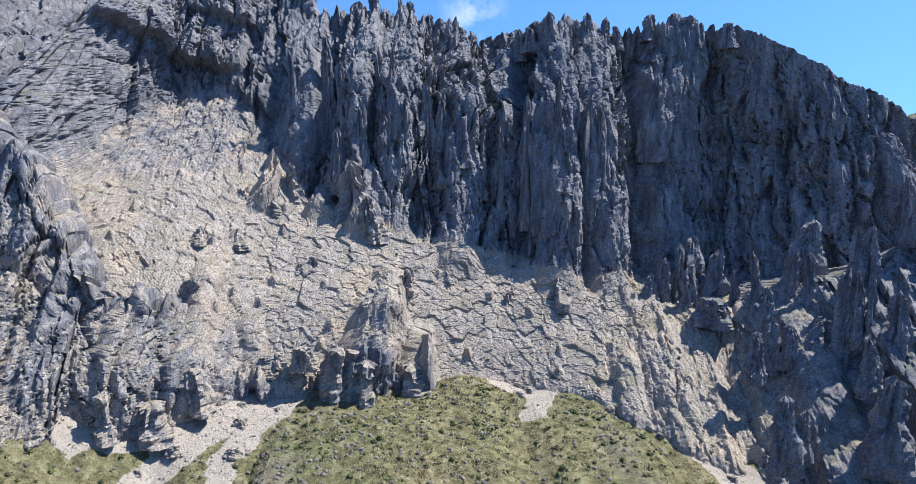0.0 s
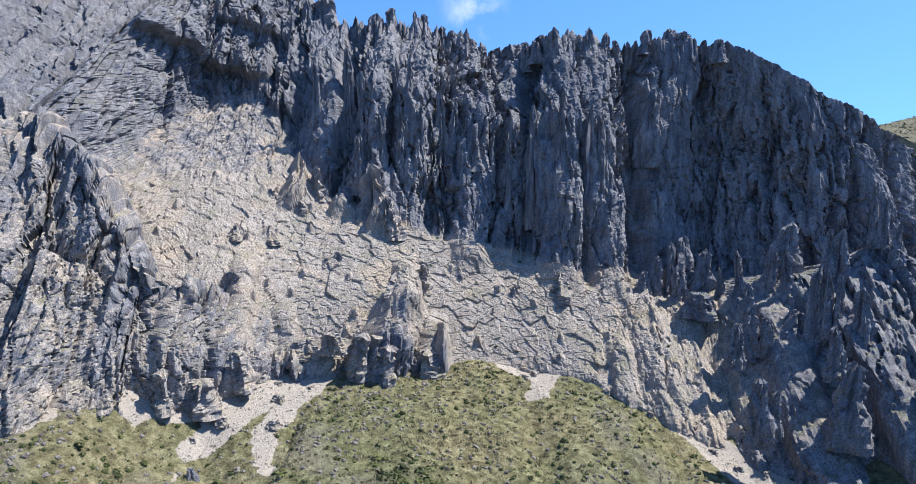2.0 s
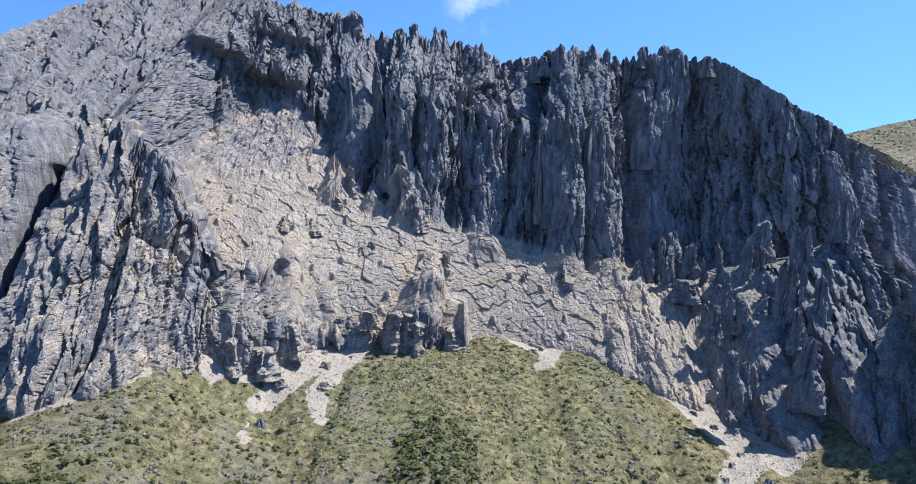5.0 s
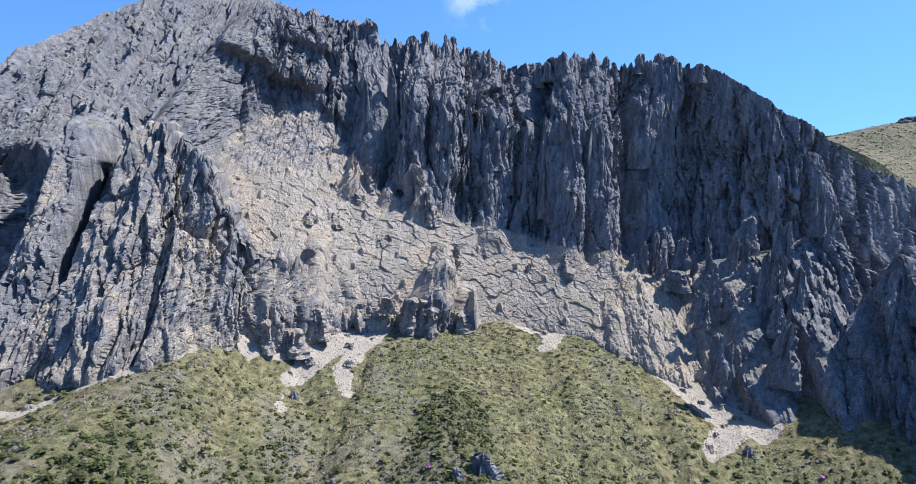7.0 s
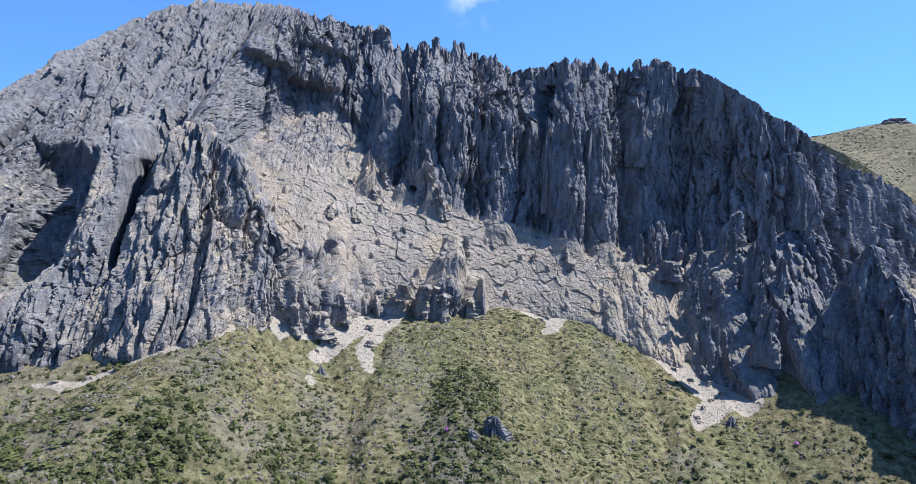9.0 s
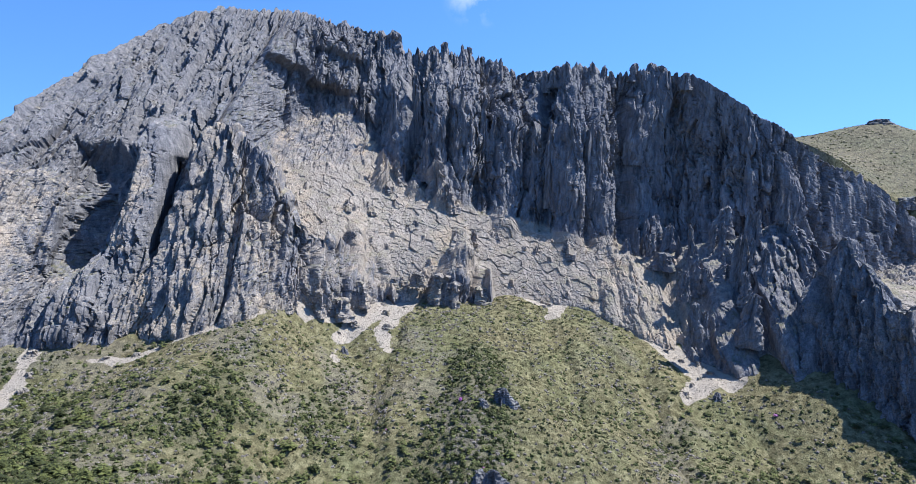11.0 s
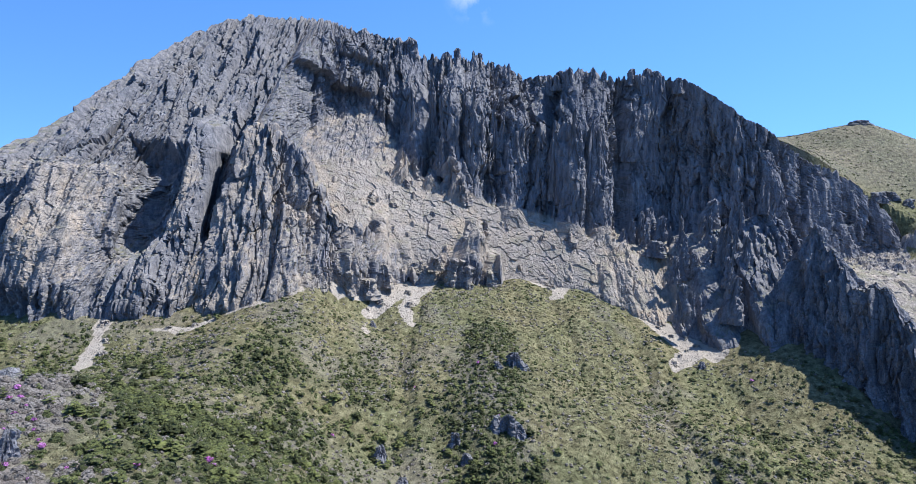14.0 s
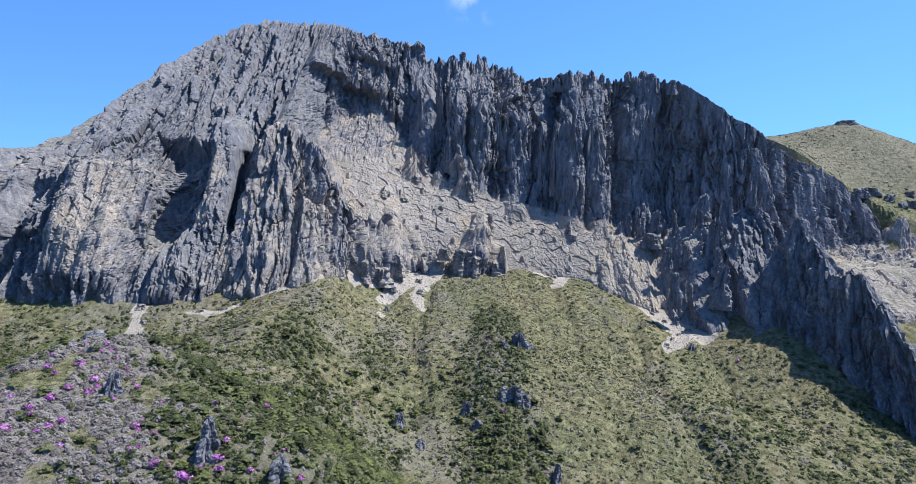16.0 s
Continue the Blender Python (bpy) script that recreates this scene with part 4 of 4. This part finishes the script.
FIR_GREEN = leaf_material("fir_needles", (0.04, 0.046, 0.012), (0.08, 0.09, 0.025), (0.145, 0.155, 0.045))
DARK_GREEN = leaf_material("evergreen_leaves", (0.036, 0.043, 0.013), (0.07, 0.08, 0.025), (0.125, 0.135, 0.045))
FRESH_GREEN = leaf_material("fresh_leaves", (0.048, 0.059, 0.018), (0.09, 0.103, 0.033), (0.142, 0.152, 0.052))
BARE_TWIG = leaf_material("bare_twigs", (0.14, 0.117, 0.10), (0.20, 0.17, 0.148), (0.275, 0.24, 0.212))
STRAW = leaf_material("dry_bamboo_grass", (0.14, 0.126, 0.065), (0.245, 0.218, 0.119), (0.36, 0.322, 0.185))
PINK = leaf_material("azalea_petals", (0.36, 0.08, 0.36), (0.55, 0.16, 0.53), (0.70, 0.28, 0.66))
BARK = leaf_material("grey_bark", (0.10, 0.085, 0.07), (0.17, 0.15, 0.13), (0.25, 0.22, 0.20))
STONE = leaf_material("scree_stone", (0.17, 0.14, 0.112), (0.29, 0.245, 0.20), (0.42, 0.365, 0.31))


def tris_mesh(name, verts, mat, tone=None):
    """A mesh of loose triangles: verts of shape (n, 3, 3)."""
    n = len(verts)
    me = bpy.data.meshes.new(name)
    me.vertices.add(3 * n)
    me.vertices.foreach_set("co", verts.reshape(-1).astype(np.float32))
    me.loops.add(3 * n)
    me.loops.foreach_set("vertex_index", np.arange(3 * n, dtype=np.int32))
    me.polygons.add(n)
    me.polygons.foreach_set("loop_start", np.arange(0, 3 * n, 3, dtype=np.int32))
    me.update(calc_edges=True)
    me.shade_flat()
    a = me.attributes.new("tone", "FLOAT", "POINT")
    a.data.foreach_set("value", (np.full(3 * n, 0.4) if tone is None else np.repeat(tone, 3)).astype(np.float32))
    me.materials.append(mat)
    return me


def leaf_clump(rnd, count, size, flat=0.7):
    """Loose sprays of leaves over an uneven mound about one metre across."""
    d = rnd.normal(size=(count, 3))
    d[:, 2] = np.abs(d[:, 2]) * 0.9 + 0.05
    d /= np.linalg.norm(d, axis=1, keepdims=True)
    lobes = 0.75 + 0.35 * np.sin(3 * np.arctan2(d[:, 1], d[:, 0]) + rnd.rand() * 6) * rnd.rand()
    c = d * (0.5 * lobes * (0.65 + 0.45 * rnd.rand(count)))[:, None] * np.array([1, 1, 1.6 * flat])
    a = rnd.normal(size=(count, 3))
    a -= d * (a * d).sum(1, keepdims=True) * 0.6
    a /= np.linalg.norm(a, axis=1, keepdims=True)
    b = np.cross(d, a) + 0.3 * rnd.normal(size=(count, 3))
    s = (size * (0.6 + 0.8 * rnd.rand(count)))[:, None]
    return np.stack([c + a * s, c - a * s * 0.6 + b * s * 0.7, c - a * s * 0.6 - b * s * 0.7], 1)


def dome(rnd, rings, segs, wide=0.45, high=0.42):
    """The closed, lumpy body of a shrub."""
    a = np.arange(segs + 1) % segs
    bump = 1 + 0.35 * (rnd.rand(rings, segs) - 0.5)
    rows = []
    for i in range(rings):
        f = i / rings
        r = wide * np.cos(1.45 * f) * bump[i][a]
        turn = 2 * np.pi * (a + 0.5 * (i % 2)) / segs
        rows.append(np.stack([r * np.cos(turn), r * np.sin(turn), high * np.sin(1.45 * f) * bump[i][a] - 0.04], -1))
    tip = np.array([0, 0, high])
    out = []
    for i in range(rings):
        for k in range(segs):
            if i == rings - 1:
                out.append([rows[i][k], rows[i][k + 1], tip])
            else:
                out += [[rows[i][k], rows[i][k + 1], rows[i + 1][k]], [rows[i][k + 1], rows[i + 1][k + 1], rows[i + 1][k]]]
    return np.array(out)


def sprig_clump(rnd, count):
    """A rounded leafless shrub: a dome of many fine crossing twigs."""
    d = rnd.normal(size=(count, 3))
    d[:, 2] = np.abs(d[:, 2]) * 0.8 + 0.1
    d /= np.linalg.norm(d, axis=1, keepdims=True)
    lobes = 0.8 + 0.3 * np.sin(3 * np.arctan2(d[:, 1], d[:, 0]) + rnd.rand() * 6)
    c = d * (0.5 * lobes * (0.6 + 0.45 * rnd.rand(count)))[:, None] * np.array([1, 1, 0.85])
    a = d + 0.9 * rnd.normal(size=(count, 3))
    a /= np.linalg.norm(a, axis=1, keepdims=True)
    b = np.cross(a, rnd.normal(size=(count, 3)))
    b /= np.linalg.norm(b, axis=1, keepdims=True)
    s = (0.11 + 0.09 * rnd.rand(count))[:, None]
    return np.stack([c + a * s, c - a * s + b * s * 0.3, c - a * s - b * s * 0.3], 1)


def tuft_clump(rnd, count):
    """Dwarf bamboo and dry grass: short broad blades."""
    out = []
    for _ in range(count):
        a, r = rnd.rand() * 6.28, 0.5 * math.sqrt(rnd.rand())
        root = np.array([math.cos(a) * r, math.sin(a) * r, -0.05])
        b = rnd.rand() * 6.28
        side = np.array([math.cos(b), math.sin(b), 0]) * 0.16
        tip = root + np.array([0.25 * (rnd.rand() - 0.5), 0.25 * (rnd.rand() - 0.5), 0.30 + 0.25 * rnd.rand()])
        out.append([root - side, root + side, tip])
    return np.array(out)


def stone_clump(rnd):
    """One angular stone."""
    q = np.array([(1, 0, 0), (0, 1, 0), (-1, 0, 0), (0, -1, 0), (0, 0, 0.8), (0, 0, -0.6)], float) * (0.35 + 0.3 * rnd.rand(6, 1))
    q += 0.12 * rnd.normal(size=(6, 3))
    f = [(0, 1, 4), (1, 2, 4), (2, 3, 4), (3, 0, 4), (1, 0, 5), (2, 1, 5), (3, 2, 5), (0, 3, 5)]
    return np.array([[q[i] for i in t] for t in f])


def strew(name, kinds, places, sizes, rnd, mat, label, category, tall=1.0):
    """Copies of the given clumps at many places, in one mesh."""
    parts, tones = [], []
    pick = rnd.randint(len(kinds), size=len(places))
    turn, tone = rnd.rand(len(places)) * 6.283, rnd.rand(len(places))
    for k, kind in enumerate(kinds):
        sel = np.nonzero(pick == k)[0]
        c, s = np.cos(turn[sel])[:, None, None], np.sin(turn[sel])[:, None, None]
        v = kind[None] * sizes[sel][:, None, None, None]
        x, y, z = v[..., 0], v[..., 1], v[..., 2] * tall
        w = np.stack([x * c - y * s, x * s + y * c, z], -1) + places[sel][:, None, None, :]
        parts.append(w.reshape(-1, 3, 3))
        tones.append(np.repeat(tone[sel], len(kind)))
    ob = new(name, tris_mesh(name, np.concatenate(parts), mat, np.concatenate(tones)))
    return tagged(ob, label, category, kind="stuff")


def on_slope(rnd, count, density, box):
    """Places on the open slope, thinned by a density from 0 to 1."""
    x = box[0] + (box[1] - box[0]) * rnd.rand(count)
    y = box[2] + (box[3] - box[2]) * rnd.rand(count)
    keep = (rnd.rand(count) < density(x, y)) & (y < plan(x, 1) - 1) & (scree_at(x, y) < 0.3)
    # nothing inside the fin
    west = np.array(FIN_WEST, float)
    order = np.argsort(west[:, 1])
    keep &= (x < np.interp(y, west[order, 1], west[order, 0]) + 3) | (y < 62)
    x, y = x[keep], y[keep]
    return np.stack([x, y, ground_height(x, y)], -1)


rng = np.random.RandomState(11)
EVERYWHERE = (-370, 260, -150, 262)


bush = [np.concatenate([dome(rng, 2, 5, 0.36, 0.36), leaf_clump(rng, 10, 0.27)]) for _ in range(7)]
fine_bush = [np.concatenate([dome(rng, 2, 6, 0.38, 0.38), leaf_clump(rng, 22, 0.18)]) for _ in range(5)]
fresh = [np.concatenate([dome(rng, 2, 5, 0.40, 0.38), leaf_clump(rng, 8, 0.24, 0.8)]) for _ in range(6)]
bare = [np.concatenate([dome(rng, 2, 5, 0.34, 0.36), sprig_clump(rng, 7)]) for _ in range(6)]
mound = [np.concatenate([dome(rng, 3, 7, 0.44, 0.5), sprig_clump(rng, 14)]) for _ in range(5)]
tuft = [tuft_clump(rng, 7) for _ in range(6)]
stones = [stone_clump(rng) for _ in range(8)]


def mottled(x, y, size, seed):
    return smooth(0.44, 0.58, fbm2(x / size, y / size, seed, 4, 0.6))


def wooded_share(x, y):
    return smooth(0.3, 0.7, thick(x, y)) * (1 - knoll_share(x, y))


q = on_slope(rng, 54000, lambda x, y: thick(x, y) * (1 - 0.85 * knoll_share(x, y)), EVERYWHERE)
near = (q[:, 1] < -20) & (q[:, 0] < 0)
strew("fine_evergreen_shrubs", fine_bush, q[near], 1.4 + 2.0 * rng.rand(near.sum()) ** 1.5, rng, DARK_GREEN, "small-leaved evergreen shrubs round the heathy knoll", "shrubs", 0.9)
q = q[~near]
strew("evergreen_shrubs", bush, q, (1.0 + 2.6 * rng.rand(len(q)) ** 2) * (0.7 + 0.4 * thick(q[:, 0], q[:, 1])), rng, DARK_GREEN, "dark evergreen shrubs scattered over the mountain slope", "shrubs", 0.9)
q = on_slope(rng, 34000, lambda x, y: np.clip(0.10 + 0.55 * mottled(x, y, 22, 71) * (0.35 + 0.65 * wooded_share(x, y)) + 0.25 * wooded_share(x, y), 0, 1) * (1 - 0.8 * knoll_share(x, y)), EVERYWHERE)
strew("leafing_shrubs", fresh, q, 1.1 + 1.9 * rng.rand(len(q)), rng, FRESH_GREEN, "fresh green shrubs among the evergreen scrub", "shrubs", 0.8)
q = on_slope(rng, 40000, lambda x, y: np.clip(0.12 + 0.62 * mottled(x, y, 24, 81) * (1 - 0.55 * ridge_share(x, y)), 0, 1) * (1 - knoll_share(x, y)), EVERYWHERE)
strew("bare_shrubs", bare, q, 1.2 + 1.7 * rng.rand(len(q)), rng, BARE_TWIG, "leafless grey-brown shrubs on the slope", "shrubs", 0.8)
q = on_slope(rng, 13000, lambda x, y: knoll_share(x, y) * smooth(0.38, 0.46, fbm2(x / 13, y / 13, 85, 3)), (-270, -90, -140, -10))
strew("heath_mounds", mound, q, 1.2 + 1.9 * rng.rand(len(q)) ** 1.5, rng, BARE_TWIG, "low rounded grey-brown heath bushes covering the knoll", "shrubs", 0.8)
q = on_slope(rng, 42000, lambda x, y: np.clip(0.40 + 0.6 * ridge_share(x, y), 0, 1) * (1 - 0.6 * wooded_share(x, y)) * (1 - knoll_share(x, y)), EVERYWHERE)
extra = on_slope(rng, 24000, lambda x, y: knoll_share(x, y) * (1 - smooth(0.38, 0.46, fbm2(x / 13, y / 13, 85, 3))), (-270, -90, -140, -10))
q = np.concatenate([q, extra])
strew("bamboo_grass", tuft, q, (1.1 + 1.3 * rng.rand(len(q))) * (1 - 0.6 * knoll_share(q[:, 0], q[:, 1])), rng, STRAW, "low pale tufts of dwarf bamboo and dry grass", "grass", 0.8)

# scrub on the hill behind
hx, hy = 225 + 330 * rng.rand(6000), 235 + 260 * rng.rand(6000)
keep = ((hy > plan(hx, 7) + 10) | (hx > 300)) & (rng.rand(6000) < 0.3 + 0.7 * smooth(0.45, 0.6, fbm2(hx / 30, hy / 30, 111, 3)))
q = np.stack([hx, hy, ground_height(hx, hy)], -1)[keep]
strew("hill_shrubs", bush, q, 0.9 + 1.8 * rng.rand(len(q)) ** 2, rng, DARK_GREEN, "low dark shrubs dotted over the bare hill", "shrubs", 0.7)
hx, hy = 225 + 330 * rng.rand(2400), 235 + 260 * rng.rand(2400)
keep = (hy > plan(hx, 7) + 10) | (hx > 300)
q = np.stack([hx, hy, ground_height(hx, hy)], -1)[keep]
strew("hill_heath", bare, q, 1.0 + 1.8 * rng.rand(len(q)), rng, BARE_TWIG, "low grey-brown heath bushes on the bare hill", "shrubs", 0.6)

# loose stones on the scree
sx, sy = -260 + 400 * rng.rand(60000), 105 + 165 * rng.rand(60000)
hit = (scree_at(sx, sy) > 0.45) & (sy < plan(sx, 1) + 4)
sx, sy = sx[hit][:5000], sy[hit][:5000]
q = np.stack([sx, sy, ground_height(sx, sy)], -1)
strew("scree_stones", stones, q, 0.3 + 1.0 * rng.rand(len(q)) ** 4, rng, STONE, "loose angular pale stones on the scree", "stones")

# shrubs and cushions on the slabs and ledges
co = np.empty(len(wall.data.vertices) * 3, np.float32)
wall.data.vertices.foreach_get("co", co)
co = co.reshape(-1, 3)
sl = np.empty(len(co), np.float32)
wall.data.attributes["slab"].data.foreach_get("value", sl)
chance = 0.0016 * sl * smooth(0.50, 0.66, fbm2(co[:, 0] / 14, co[:, 2] / 14, 91, 4)) + 0.00022
chance = chance + 0.004 * sl * smooth(60, 95, co[:, 0]) * (1 - smooth(50, 62, co[:, 2])) * smooth(0.45, 0.6, fbm2(co[:, 0] / 8, co[:, 2] / 8, 95, 3))
q = co[rng.rand(len(co)) < chance]
strew("ledge_shrubs", bush, q, 0.8 + 1.7 * rng.rand(len(q)) ** 2, rng, DARK_GREEN, "small green shrubs growing on the rock ledges", "shrubs", 0.7)


# ---------- fir trees, azaleas and rocks in the foreground ----------
def part(name, me, parent, label=""):
    ob = new(name, me)
    ob.parent = parent
    return tagged(ob, label)


def fir_meshes(rnd, tiers=9, sprays=16):
    """A squat mountain fir one metre high: tapered trunk and flat tiers of drooping sprays."""
    crown = []
    for i in range(tiers):
        f = i / (tiers - 1)
        z, reach = 0.16 + 0.80 * f, 0.50 * (1 - 0.88 * f ** 1.9) * (0.75 + 0.45 * rnd.rand())
        for k in range(sprays - int(0.5 * sprays * f)):
            a = rnd.rand() * 6.283
            r = reach * (0.55 + 0.6 * rnd.rand())
            out, side = np.array([math.cos(a), math.sin(a), 0]), np.array([-math.sin(a), math.cos(a), 0])
            root = out * 0.02 + np.array([0, 0, z + 0.03])
            mid = out * r * 0.6 + np.array([0, 0, z + 0.02 * rnd.rand()])
            tip = out * r + np.array([0, 0, z - 0.05 * rnd.rand()])
            w = r * (0.07 + 1.1 / sprays + 0.14 * rnd.rand())
            drop = np.array([0, 0, -0.035])
            for sgn in (-1, 1):
                edge = mid + sgn * side * w + drop
                crown += [[root, mid, edge], [mid, tip, edge], [mid + drop, tip + sgn * side * w * 0.6, edge * 0.8 + tip * 0.2]]
    crown.append([np.array([-0.03, 0, 0.93]), np.array([0.03, 0, 0.93]), np.array([0, 0, 1.06])])
    trunk = []
    for k in range(6):
        a, b = k * 1.047, (k + 1) * 1.047
        p0, p1 = np.array([math.cos(a) * 0.03, math.sin(a) * 0.03, -0.1]), np.array([math.cos(b) * 0.03, math.sin(b) * 0.03, -0.1])
        trunk.append([p0, p1, np.array([0, 0, 0.95])])
    return np.array(trunk), np.array(crown)


protos = []
for i in range(6):
    trunk_tris, crown_tris = fir_meshes(rng)
    tree = new("fir_tree")
    part("trunk", tris_mesh("trunk", trunk_tris, BARK), tree)
    part("crown", tris_mesh("crown", crown_tris, FIR_GREEN, np.full(len(crown_tris), rng.rand())), tree)
    tagged(tree, "squat broad-topped mountain fir with flat dark green tiers", "fir tree", "firs on the slope")
    protos.append(tree)

q = on_slope(rng, 1300, lambda x, y: np.clip(smooth(0.42, 0.58, fbm2(x / 26, y / 26, 101, 3)) * (1 - 0.9 * ridge_share(x, y)) * smooth(110, 30, y), 0, 1), (-200, 10, -130, 90))
q = q[(knoll_share(q[:, 0], q[:, 1]) < 0.5) | (rng.rand(len(q)) < 0.15)][:300]
first = []
for i, (x, y, z) in enumerate(q):
    size = 2.5 + 2.0 * rng.rand()
    m = pose(x, y, z - 0.1, 0, 0, 360 * rng.rand()) @ Matrix.Diagonal((size * 1.35, size * 1.35, size, 1))
    if i < len(protos):
        first.append(m)
    else:
        copy_thing(protos[i % len(protos)], m)
for tree, m in zip(protos, first):
    tree.matrix_basis = m

# the firs farther off, too many to count
far_firs = [fir_meshes(rng, 4, 7)[1] for _ in range(4)]
q = on_slope(rng, 16000, lambda x, y: np.clip(np.maximum(smooth(0.38, 0.52, fbm2(x / 24, y / 24, 101, 3)) * (1 - 0.93 * ridge_share(x, y)) * (0.15 + 0.85 * smooth(150, 40, y)), 0.8 * smooth(0.6, 0.85, thick(x, y))), 0, 1) * (1 - 0.8 * knoll_share(x, y)), (-330, 190, -130, 190))[:3300]
strew("fir_wood", far_firs, q, 2.6 + 2.2 * rng.rand(len(q)), rng, FIR_GREEN, "loose wood of low dark firs among scrub", "firs", 0.75)

# azaleas in flower
AZALEAS = [(-151, -68), (-144, -69), (-143, -78), (-139, -84), (-155, -74), (-131, -86), (-137, -96), (-140, -102), (-148, -101), (-151, -95), (-156, -89), (-122, -98),
           (-122, -94), (-115, -99), (-111, -97), (-117, -107), (-116, -106), (-112, -109), (-109, -108), (-105, -109), (-105, -111), (-99, -97), (-101, -83), (-90, -99),
           (-88, -94), (-84, -100), (-121, -83), (-143, -73), (-148, -92), (-144, -82), (-142, -61), (-153, -75), (-149, -69), (-104, -107), (-144, -67), (-147, -60),
           (-150, -56), (-160, -66), (-166, -70), (-158, -58), (-29, 120), (-30, 66), (-45, 62), (-24, 58), (-62, 110), (125, 150), (-92, 60), (-20, 76)]
for _ in range(46):
    AZALEAS.append((-158 + 66 * rng.rand(), -112 + 62 * rng.rand()))
AZALEAS = [(x, y) for x, y in AZALEAS if y > 0 or knoll_share(np.array([float(x)]), np.array([float(y)]))[0] > 0.3 or x > -110]
blooms = []
for i in range(3):
    bushy = new("azalea_bush")
    part("twig_work", tris_mesh("twig_work", sprig_clump(rng, 40), BARE_TWIG), bushy, "grey leafless twigs")
    part("blossom", tris_mesh("blossom", leaf_clump(rng, 110, 0.10), PINK, np.full(110, 0.25 + 0.25 * i)), bushy, "purple-pink blossom")
    tagged(bushy, "rounded azalea bush covered in purple-pink blossom", "azalea", "azaleas on the slope")
    blooms.append(bushy)
first = []
for i, (x, y) in enumerate(AZALEAS):
    x, y = x + 3 * (rng.rand() - 0.5), y + 3 * (rng.rand() - 0.5)
    z = float(ground_height(np.array([x]), np.array([y]))[0])
    size = 1.1 + 2.2 * rng.rand() ** 1.5
    m = pose(x, y, z + 0.5, 0, 0, 70 * i) @ Matrix.Diagonal((size, size, size * 0.8, 1))
    if i < 3:
        first.append(m)
    else:
        copy_thing(blooms[i % 3], m)
for bushy, m in zip(blooms, first):
    bushy.matrix_basis = m

# rocks that stand out of the scrub: x, y, height, radius
SCRUB_ROCKS = [(-11, 121, 7.5, 4.4), (-18, 66, 8, 4.0), (-14, 64, 6, 3.0), (-22, 68, 5, 3.0), (-72, 58, 7, 2.6), (-135, -81, 6.5, 2.4), (-103.5, -100, 8, 1.8), (-102.5, -105, 6, 2.0),
               (-86.6, -103, 6, 2.6), (-4, 20, 7, 2.6), (-41, 64, 6, 2.4), (-62, 40, 4, 2.6), (-92, 181, 4, 1.4), (-20, 116, 4, 2.0), (-36, 52, 4, 2.2), (104, 168, 4, 2.0), (-158, -46, 3, 2.2)]
for i, (x, y, high, radius) in enumerate(SCRUB_ROCKS):
    z = float(ground_height(np.array([float(x)]), np.array([float(y)]))[0])
    ob = new("scrub_rock", pinnacle_mesh("scrub_rock", high, radius, 0.38, 900 + i, DARK_ROCK))
    ob.matrix_basis = pose(x, y, z - 0.5, 0, 0, 53 * i)
    tagged(ob, "grey weathered rock rising out of the scrub", "rock", "rocks in the scrub")

# fallen boulders on the scree and at the wall's foot
BOULDERS = [(-70, 238), (-78, 230), (-86, 216), (-60, 240), (-90, 204), (-96, 196), (-110, 208), (-116, 200), (-74, 222), (-64, 228), (-55, 244), (-72, 208), (30, 256), (40, 254), (22, 254),
            (56, 243), (64, 238), (72, 230), (84, 220), (92, 214), (99, 208), (106, 203), (112, 196), (104, 192), (98, 182), (90, 172), (-234, 142), (-224, 126), (-218, 116), (-200, 141), (-186, 143)]
for i, (x, y) in enumerate(BOULDERS):
    x, y = x + 4 * (rng.rand() - 0.5), y + 4 * (rng.rand() - 0.5)
    z = float(ground_height(np.array([x]), np.array([y]))[0])
    size = 0.8 + 1.3 * rng.rand()
    ob = new("boulder", pinnacle_mesh("boulder", size * 1.1, size, 0.75, 960 + i, PALE_ROCK))
    ob.matrix_basis = pose(x, y, z - 0.2, 8 * (rng.rand() - 0.5), 8 * (rng.rand() - 0.5), 47 * i)
    tagged(ob, "fallen angular grey boulder lying on pale scree", "boulder", "boulders on the scree")

# outcrops on the eastern ridge and on the hill top: x, y, height above the ground, radius
HILL_ROCKS = [(187, 307, 5, 4.5), (351, 444, 4, 6), (345, 446, 3, 4), (300, 316, 5, 5), (286, 306, 6, 5), (312, 310, 5, 4), (318, 300, 4, 4), (330, 306, 4, 4), (268, 305, 4, 4),
              (240, 306, 4, 3), (336, 320, 3, 4), (210, 306, 5, 3), (175, 316, 3, 3), (350, 300, 4, 4), (365, 315, 3, 3), (420, 432, 3, 4), (460, 434, 3, 4)]
for i, (x, y, high, radius) in enumerate(HILL_ROCKS):
    z = float(ground_height(np.array([float(x)]), np.array([float(y)]))[0])
    ob = new("hill_rock", pinnacle_mesh("hill_rock", high, radius, 0.65, 1010 + i, DARK_ROCK))
    ob.matrix_basis = pose(x, y, z - 0.8, 0, 0, 61 * i)
    tagged(ob, "dark rock outcrop on the grassy ridge", "rock", "outcrops of the ridge")
